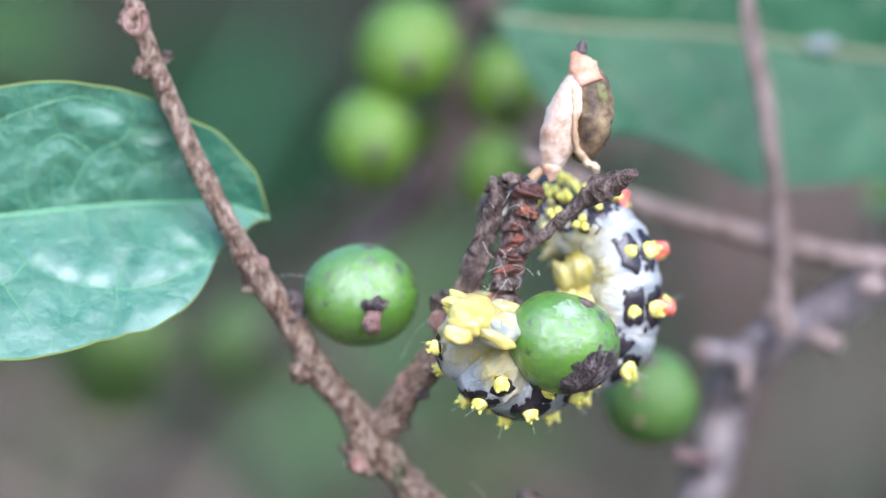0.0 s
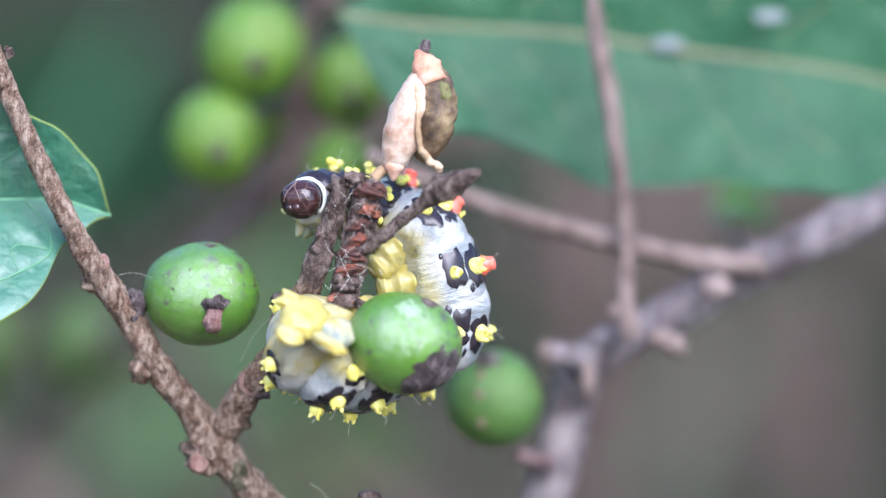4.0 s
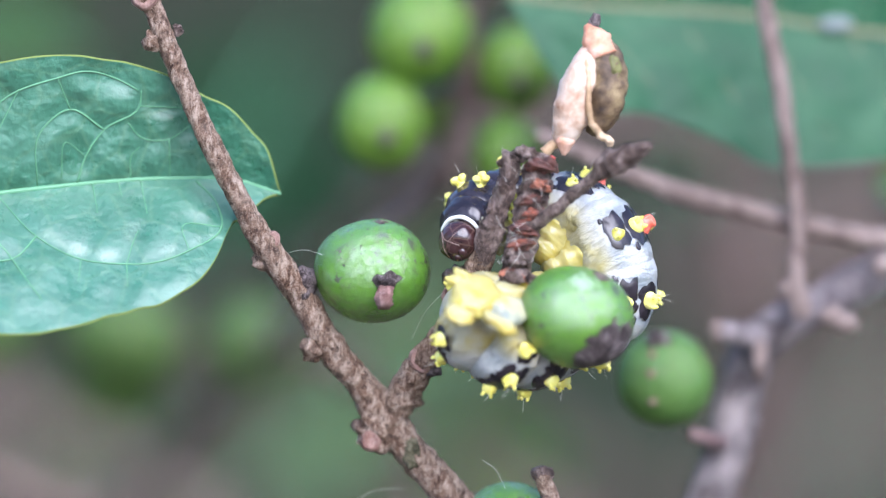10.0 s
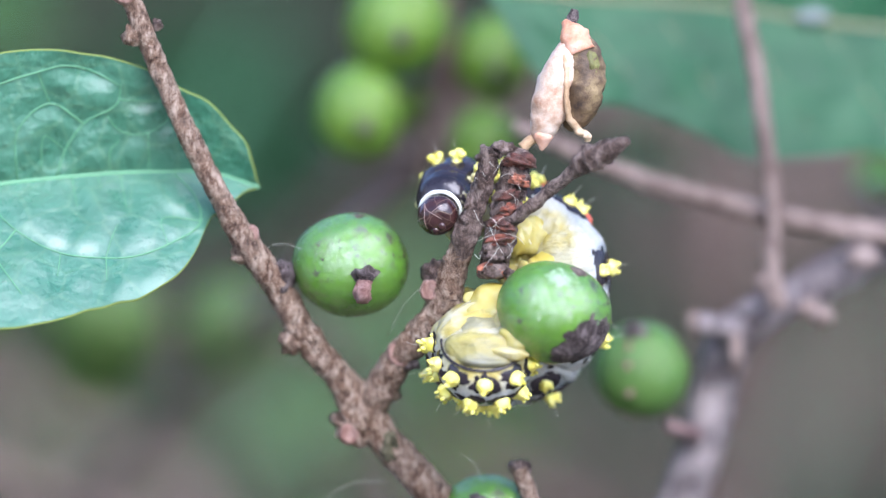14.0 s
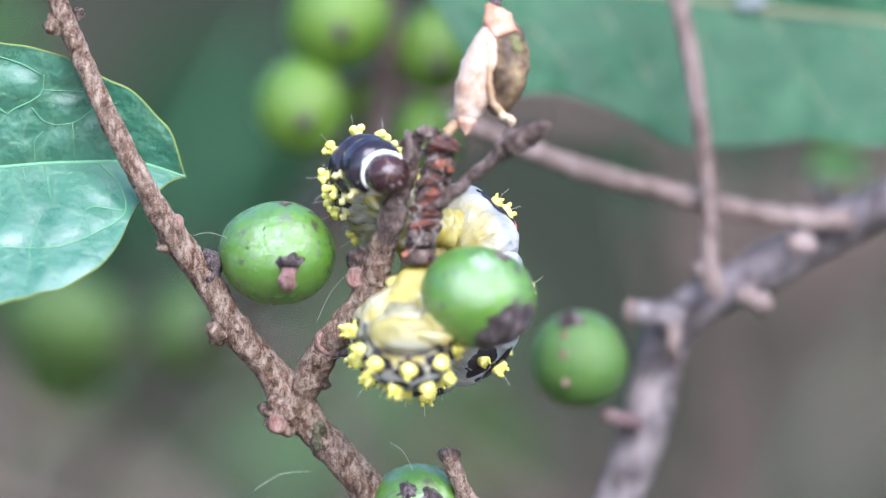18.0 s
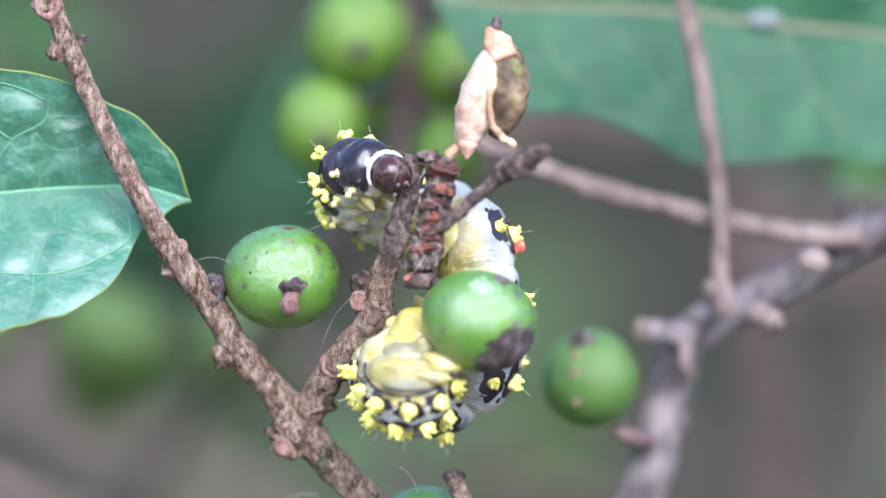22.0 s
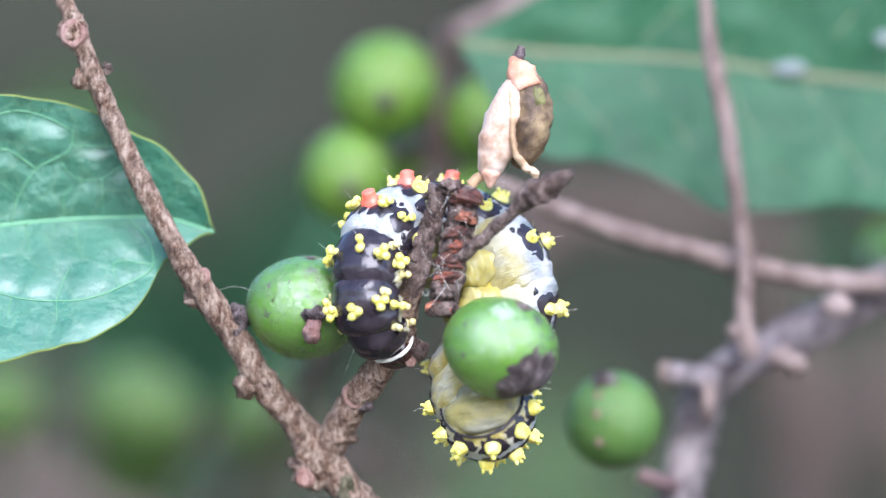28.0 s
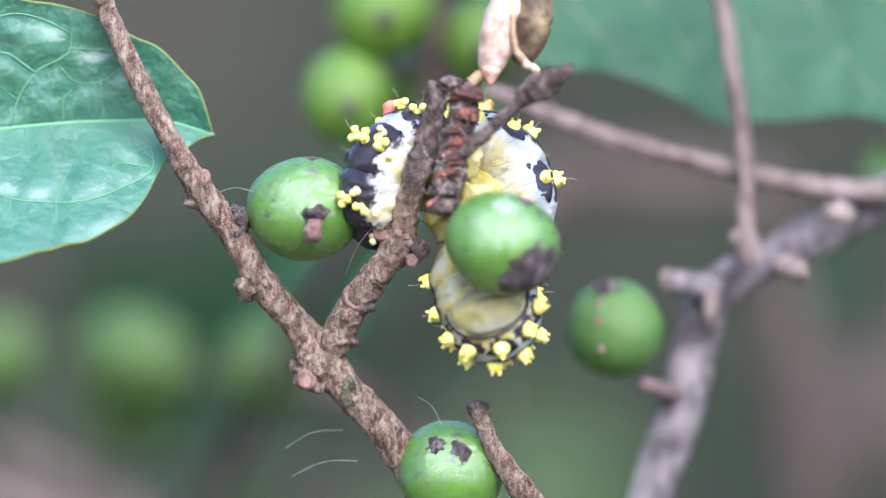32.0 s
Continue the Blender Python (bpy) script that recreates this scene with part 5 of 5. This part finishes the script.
def segment_mesh(i):
    """A soft barrel with folds, flattened under the belly."""
    bm = bmesh.new()
    n, k = 44, 26
    half = HALVES[i]
    rings = []
    for row in range(k + 1):
        y = half * math.sin((row / k - 0.5) * math.pi) * 0.9995
        q = ring_radius(i, y)
        ring = []
        for j in range(n):
            a = 2 * math.pi * j / n
            low = 1.0 if math.cos(a) < 0.1 else 0.3
            fold = 1 + 0.13 * low * noise.noise(Vector((math.cos(a) * 2.2, y * 1.5, math.sin(a) * 2.2 + i))) + 0.09 * low * noise.noise(Vector((math.cos(a) * 6, y * 3.5, math.sin(a) * 6 - i)))
            fold *= 1 - 0.045 * math.exp(-((y - 0.3 * half) / 0.22) ** 2) - 0.035 * math.exp(-((y + 0.34 * half) / 0.2) ** 2)
            flat = 0.86 if math.cos(a) < -0.3 else 1.0
            ring.append(bm.verts.new((q * math.sin(a) * fold, y, q * math.cos(a) * fold * flat)))
        rings.append(ring)
    for a, b in zip(rings, rings[1:]):
        for j in range(n):
            bm.faces.new((a[j], a[(j + 1) % n], b[(j + 1) % n], b[j]))
    bm.faces.new(rings[0][::-1])
    bm.faces.new(rings[-1])
    bmesh.ops.recalc_face_normals(bm, faces=bm.faces)
    return bm


def patch_mesh(i, angle, spread, y0, length, seed):
    """A patch of dark skin lying on segment i, 0.05 mm proud."""
    bm = bmesh.new()
    rings = []
    for k in range(6):
        f = k / 5
        ring = []
        for j in range(24):
            a = 2 * math.pi * j / 24
            w = f * (1 + 0.5 * noise.noise(Vector((math.cos(a) * 1.3, math.sin(a) * 1.3, seed))) + 0.25 * noise.noise(Vector((math.cos(a) * 4.5, math.sin(a) * 4.5, seed))))
            th = radians(angle + spread * w * math.cos(a))
            y = max(-HALVES[i] * 0.93, min(HALVES[i] * 0.93, y0 + length * w * math.sin(a)))
            q = ring_radius(i, y) * 1.01 + 0.05 * (1 - f ** 4) - 0.03 * f ** 6
            ring.append(bm.verts.new((q * math.sin(th), y, q * math.cos(th))))
            if k == 0:
                break
        rings.append(ring)
    c = rings[0][0]
    for j in range(24):
        bm.faces.new((c, rings[1][j], rings[1][(j + 1) % 24]))
    for a, b in zip(rings[1:], rings[2:]):
        for j in range(24):
            bm.faces.new((a[j], b[j], b[(j + 1) % 24], a[(j + 1) % 24]))
    return bm


def wart_mesh(size, tall=0.8, seed=0.0, nubs=3):
    """A fleshy three-cornered wart with small round nubs on its rim."""
    bm = bmesh.new()
    n = 24
    rings = []
    for z, r, tri in ((-0.35, 1.0, 0.0), (0.0, 0.98, 0.05), (0.25, 0.88, 0.1), (0.48, 0.84, 0.15), (0.62, 0.72, 0.2), (0.74, 0.58, 0.17), (0.84, 0.4, 0.1), (0.9, 0.22, 0.05), (0.92, 0.08, 0.0)):
        ring = []
        for j in range(n):
            a = 2 * math.pi * j / n
            q = size * r * (1 + tri * math.cos(3 * (a - seed)) + 0.1 * noise.noise(Vector((math.cos(a), math.sin(a), z + seed * 3))))
            ring.append(bm.verts.new((q * math.cos(a), q * math.sin(a), z * tall * size)))
        rings.append(ring)
    for a, b in zip(rings, rings[1:]):
        for j in range(n):
            bm.faces.new((a[j], a[(j + 1) % n], b[(j + 1) % n], b[j]))
    bm.faces.new(rings[-1])
    for k in range(nubs):
        a = seed + 2 * math.pi * k / 3
        q = size * (0.22 + 0.05 * math.sin(k * 2.3 + seed))
        bm = joined(bm, blob((0.6 * size * math.cos(a), 0.6 * size * math.sin(a), tall * size * 0.9), (q, q, q * 1.7), (25 * math.sin(a), 25 * math.cos(a), 0), 0.2, k + seed, 10, 7))
    return bm


def cone_mesh(size):
    """A pointed red wart on a broad foot."""
    return tube([(0, 0, -0.3 * size, 0.85 * size), (0, 0, 0.15 * size, 0.72 * size), (0, 0, 0.45 * size, 0.56 * size), (0, 0, 0.7 * size, 0.5 * size), (0, 0, 0.9 * size, 0.42 * size), (0, 0, 1.0 * size, 0.16 * size)], 14, 4, 0.15)


def knob_mesh(size, seed=0.0, count=2):
    """A tubercle that splits into short stalks with round knobs."""
    out = tube([(0, 0, -0.3 * size, 0.7 * size), (0, 0, 0.1 * size, 0.5 * size), (0, 0, 0.35 * size, 0.2 * size)], 12, 3, 0.2, 0, seed)
    for k in range(count):
        a = 2 * math.pi * k / count + seed
        lean = 0.58 if count > 1 else 0.1
        x, y, h = lean * math.cos(a) * size, lean * math.sin(a) * size, size * (0.68 + 0.16 * math.sin(3 * k + seed))
        out = joined(out, tube([(0.2 * x, 0.2 * y, -0.1 * size, 0.42 * size), (0.6 * x, 0.6 * y, 0.5 * h, 0.34 * size), (x, y, h, 0.36 * size)], 11, 3, 0.12, 0, seed + k),
                     blob((1.05 * x, 1.05 * y, h * 1.08), (0.5 * size, 0.5 * size, 0.46 * size), (0, 0, 0), 0.25, seed + k, 16, 11))
    return out


def data_of(name, bm, material):
    for v in bm.verts:
        v.co *= MM
    me = bpy.data.meshes.new(name)
    bm.to_mesh(me)
    bm.free()
    me.materials.append(material)
    for p in me.polygons:
        p.use_smooth = True
    return me


def child(name, me, parent, m=None, label=""):
    ob = new(name, me)
    ob.parent = parent
    if m is not None:
        ob.matrix_basis = m
    return tagged(ob, label)


def on_skin(i, angle, y):
    """The pose of something standing on the skin of segment i."""
    th = radians(angle)
    q = ring_radius(i, y)
    m = Matrix.Rotation(th, 4, "Y")
    m.translation = Vector((q * math.sin(th), y, q * math.cos(th))) * MM
    return m


MOVING = []
CLASPERS = []


TAIL_CENTRE, TAIL_RADII = (0, 0.5, 0.2), (3.45, 3.6, 2.9)


def build_tail_end(seg, root, warts):
    """The last segment: the glassy sole, its rim and warts, and the soft claspers."""
    sole = blob((0, 0.25, -1.6), (2.7, 2.7, 1.25), (0, 0, 0), 0.1, 2, 60, 44)
    for v in sole.verts:
        # horseshoe folds round the vent
        away = math.hypot(v.co.x * 0.85, v.co.y - 2.2)
        v.co.z += 0.2 * math.cos(away * 3.1) + 0.1 * noise.noise(Vector((v.co.x * 1.2, v.co.y * 2.2, 3)))
    child("sole", data_of("sole", sole, M_SOLE), seg, None, "grey glassy sole with a yellow core")
    arc = [(3.02 * math.sin(radians(a)), 0.55 - 3.2 * math.cos(radians(a)), -1.35, 0.12 + 0.05 * math.sin(a)) for a in range(-125, 126, 25)]
    child("black_rim", data_of("black_rim", tube(arc, 10, 4, 0.6), M_BLACK), seg, None, "black rim round the sole")
    k = 0
    for rise, turns in ((-10, (-74, -36, 2, 40, 78, 114)), (28, (-56, -18, 21, 60, 98)), (62, (-50, 12, 80))):
        for a in turns:
            k += 1
            e, a = radians(rise), radians(a + 3 * math.sin(k * 2.1))
            way = Vector((math.sin(a) * math.cos(e), -math.cos(a) * math.cos(e), math.sin(e)))
            child("black_patch", data_of("black_patch", scab(TAIL_CENTRE, TAIL_RADII, (0, 0, 0), way, 0.33, k, 0.07), M_BLACK), seg)
            spot = Vector([way[n] * TAIL_RADII[n] for n in range(3)])
            m = Vector([way[n] / TAIL_RADII[n] for n in range(3)]).to_track_quat("Z", "X").to_matrix().to_4x4()
            m.translation = (spot * 1.01 + Vector(TAIL_CENTRE)) * MM
            child("wart", warts[k % len(warts)], seg, m @ Matrix.Rotation(k * 1.3, 4, "Z"))
    # each lobe: size, places when spread, when clasping and when drawn in, turn, stuff
    for size, wide, clasp, tuck, turn, m in (
            ((1.9, 2.2, 1.0), (-0.9, 4.1, -3.3), (-0.9, 3.5, -2.4), (0.3, 3.4, -1.6), 10, M_BELLY),
            ((1.0, 0.55, 0.5), (-2.4, 3.4, -3.6), (-2.3, 3.3, -3.0), (-0.8, 3.8, -1.6), 20, M_BELLY),
            ((1.0, 0.5, 0.5), (-2.5, 4.4, -3.6), (0.3, 4.7, -2.2), (0.9, 3.8, -1.6), -8, M_BELLY),
            ((1.5, 1.0, 0.8), (-1.3, 5.6, -3.3), (-2.4, -0.4, -2.4), (-0.6, 3.6, -1.8), 25, M_BELLY),
            ((1.6, 0.95, 0.8), (0.6, 2.1, -3.2), (-1.9, 1.7, -2.6), (0.2, 4.2, -1.6), -20, M_LOBE),
            ((1.6, 2.2, 0.9), (1.3, 4.2, -3.1), (-1.0, 1.3, -1.7), (0.0, 3.0, -1.5), 0, M_GLASSY),
            ((1.5, 0.5, 0.5), (1.3, 6.2, -3.3), (-1.6, -1.5, -2.0), (0.4, 3.8, -1.6), 12, M_LOBE),
            ((1.1, 1.1, 0.6), (-1.3, 6.6, -2.8), (-0.6, 4.4, -1.4), (-0.4, 4.0, -1.6), 30, M_LOBE),
            ((0.55, 0.9, 0.4), (0.8, 4.8, -3.7), (-1.5, 0.3, -2.4), (0.0, 3.4, -1.9), -30, M_GLASSY)):
        me = data_of("clasper", blob((0, 0, 0), size, (0, 0, turn), 0.28, turn, 28, 20, 0.8), m)
        lobe = child("clasper", me, root, None, "glassy pale clasper lobe" if m is M_GLASSY else "fleshy yellow clasper lobe")
        CLASPERS.append((lobe, [Vector(p) * MM for p in (wide, clasp, tuck)]))


def build_head(root):
    head = child("head", data_of("head", blob((0, 0.85, -0.25), (1.55, 1.3, 1.4), rough=0.05, u=32, v=22), M_HEAD), root, None, "glossy dark brown head capsule with pale seams")
    MOVING.append((head, SEGMENTS))
    ring = [(1.62 * math.sin(radians(a)), 0.25, -0.2 + 1.5 * math.cos(radians(a)), 0.17 - 0.08 * abs(a + 20) / 130) for a in range(-130, 111, 20)]
    child("collar", data_of("collar", tube(ring, 12, 4, 0.25), M_COLLAR), head, None, "white collar ring")
    for side in (-1, 1):
        child("jaw", data_of("jaw", blob((side * 0.3, 1.8, -1.0), (0.34, 0.3, 0.36), u=12, v=9), M_HEAD), head)
        child("suture", data_of("suture", tube([(0, 1.45, 1.02, 0.04), (side * 0.1, 1.9, 0.55, 0.04), (side * 0.5, 2.1, -0.1, 0.04), (side * 0.7, 1.98, -0.6, 0.03)], 7, 4), M_SUTURE), head)
        child("suture", data_of("suture", tube([(side * 0.35, 2.06, 0.2, 0.03), (side * 0.95, 1.8, 0.25, 0.03), (side * 1.35, 1.3, 0.1, 0.03)], 7, 4), M_SUTURE), head)


def build_caterpillar():
    root = new("caterpillar")
    root.location = (0, 0, LEVEL)
    root.empty_display_size = 0.005
    tagged(root, "white caterpillar with black blotches, yellow and red warts", "caterpillar")
    big = [data_of("wart", wart_mesh(0.68, 0.95, k * 0.7), M_YELLOW) for k in range(3)]
    lesser = [data_of("wart", wart_mesh(0.52, 0.95, k * 0.9 + 0.3), M_YELLOW) for k in range(3)]
    crown = [data_of("wart", wart_mesh(0.6, 1.1, k * 1.1), M_YELLOW) for k in range(3)]
    knobs = [data_of("wart", knob_mesh(0.6, k * 1.4, 3 - k % 2), M_YELLOW) for k in range(3)]
    red = data_of("wart", cone_mesh(1.0), M_RED)
    pale = data_of("wart", knob_mesh(0.5, 0.4, 1), M_PALE_WART)
    leg = data_of("proleg", tube([(0, 0, 0.4, 1.3), (0, 0, -0.7, 1.25), (0, 0, -1.4, 1.0), (0, 0, -1.9, 1.15), (0, 0, -2.3, 0.6)], 18, 6, 0.35), M_BELLY)
    claw = data_of("leg", tube([(0, 0, 0, 0.45), (0, 0.1, -0.6, 0.36), (0, 0.25, -0.95, 0.25), (0, 0.45, -1.15, 0.08)], 10, 4), M_LOBE)
    hair = data_of("bristle", tube([(0, 0, 0.4, 0.0035), (0.05, 0, 1.1, 0.003), (0.2, 0.1, 1.6, 0.001)], 5, 3), M_HAIR)
    rnd = random.Random(3)
    for i in range(SEGMENTS):
        r, n = RADII[i], LENGTHS[i]
        anal, front = i == 0, i >= 10
        seg = child("segment", data_of("segment", blob(TAIL_CENTRE, TAIL_RADII, u=48, v=32) if anal else segment_mesh(i), M_CHEST if front else M_SKIN), root, None,
                    "tail segment with a pale yellow sole" if anal else "black-shielded chest segment" if front else "")
        MOVING.append((seg, i))
        if anal:
            build_tail_end(seg, root, crown)
            continue
        if not front:
            for side in (-1, 1):
                child("black_patch", data_of("black_patch", patch_mesh(i, side * 25, 24 if i < 4 else 19, 0.1, (0.52 if i < 4 else 0.38) * n, i * 2 + side), M_BLACK), seg)
                child("black_patch", data_of("black_patch", patch_mesh(i, side * 61, 23 if i < 4 else 18, 0.0, (0.5 if i < 4 else 0.38) * n, i * 3 + side), M_BLACK), seg)
                for angle, y in ((41, -0.36), (80, 0.3)):
                    child("black_patch", data_of("black_patch", patch_mesh(i, side * (angle + rnd.uniform(-4, 4)), rnd.uniform(3, 6), y * n, rnd.uniform(0.2, 0.35), i * 7 + angle + side), M_BLACK), seg)
                if i < 4 or i == 9:
                    child("black_patch", data_of("black_patch", patch_mesh(i, side * (100 if i < 4 else 94), 13, 0.1, 0.42 * n, i * 5 + side), M_BLACK), seg)
            if i in (7, 8, 9):
                child("black_patch", data_of("black_patch", patch_mesh(i, 0, 9, 0.1, 0.4 * n, i * 4), M_BLACK), seg)
        for side in (-1, 1):
            for k, (angle, y) in enumerate(((25, 0.1), (61, 0.0), (100 if i < 4 else 93, 0.1))):
                if i == 12:
                    continue
                me = knobs[(i + k) % 3] if i > 8 else (crown if i < 4 else lesser if k else big)[(i + k) % 3]
                m = on_skin(i, side * angle + rnd.uniform(-4, 4), y + rnd.uniform(-.25, .25)) @ Matrix.Rotation(rnd.uniform(0, 6), 4, "Z")
                if 4 <= i < 9 and k == 2:
                    continue
                child("wart", me, seg, m)
                child("bristle", hair, seg, m @ Matrix.Rotation(rnd.uniform(-.6, .6), 4, "X") @ Matrix.Rotation(rnd.uniform(0, 6), 4, "Z"))
            if front:
                for angle, y in ((76, -0.3), (112, 0.2)):
                    child("wart", pale, seg, on_skin(i, side * angle, y * n))
                child("leg", claw, seg, Matrix.Translation(Vector((side * 0.9, 0.3, -r * 0.72)) * MM), "small pale leg")
            if 3 <= i <= 8:
                child("proleg", leg, seg, Matrix.Translation(Vector((side * 1.1, 0, -r * 0.72)) * MM) @ Matrix.Rotation(side * -0.25, 4, "Y"), "pale yellow proleg")
        if i in (7, 8, 9):
            child("wart", red, seg, on_skin(i, rnd.uniform(-5, 5), -0.1), "red fleshy wart")
    build_head(root)


build_caterpillar()


def motions():
    for ob, i in MOVING:
        walk(ob, [(t, p[i]) for t, p in POSES])
    for ob, places in CLASPERS:
        walk(ob, [(t, p[0] @ Matrix.Translation(places[0 if t < 12 else 1 if t < 22.8 else 2])) for t, p in POSES])


motions()
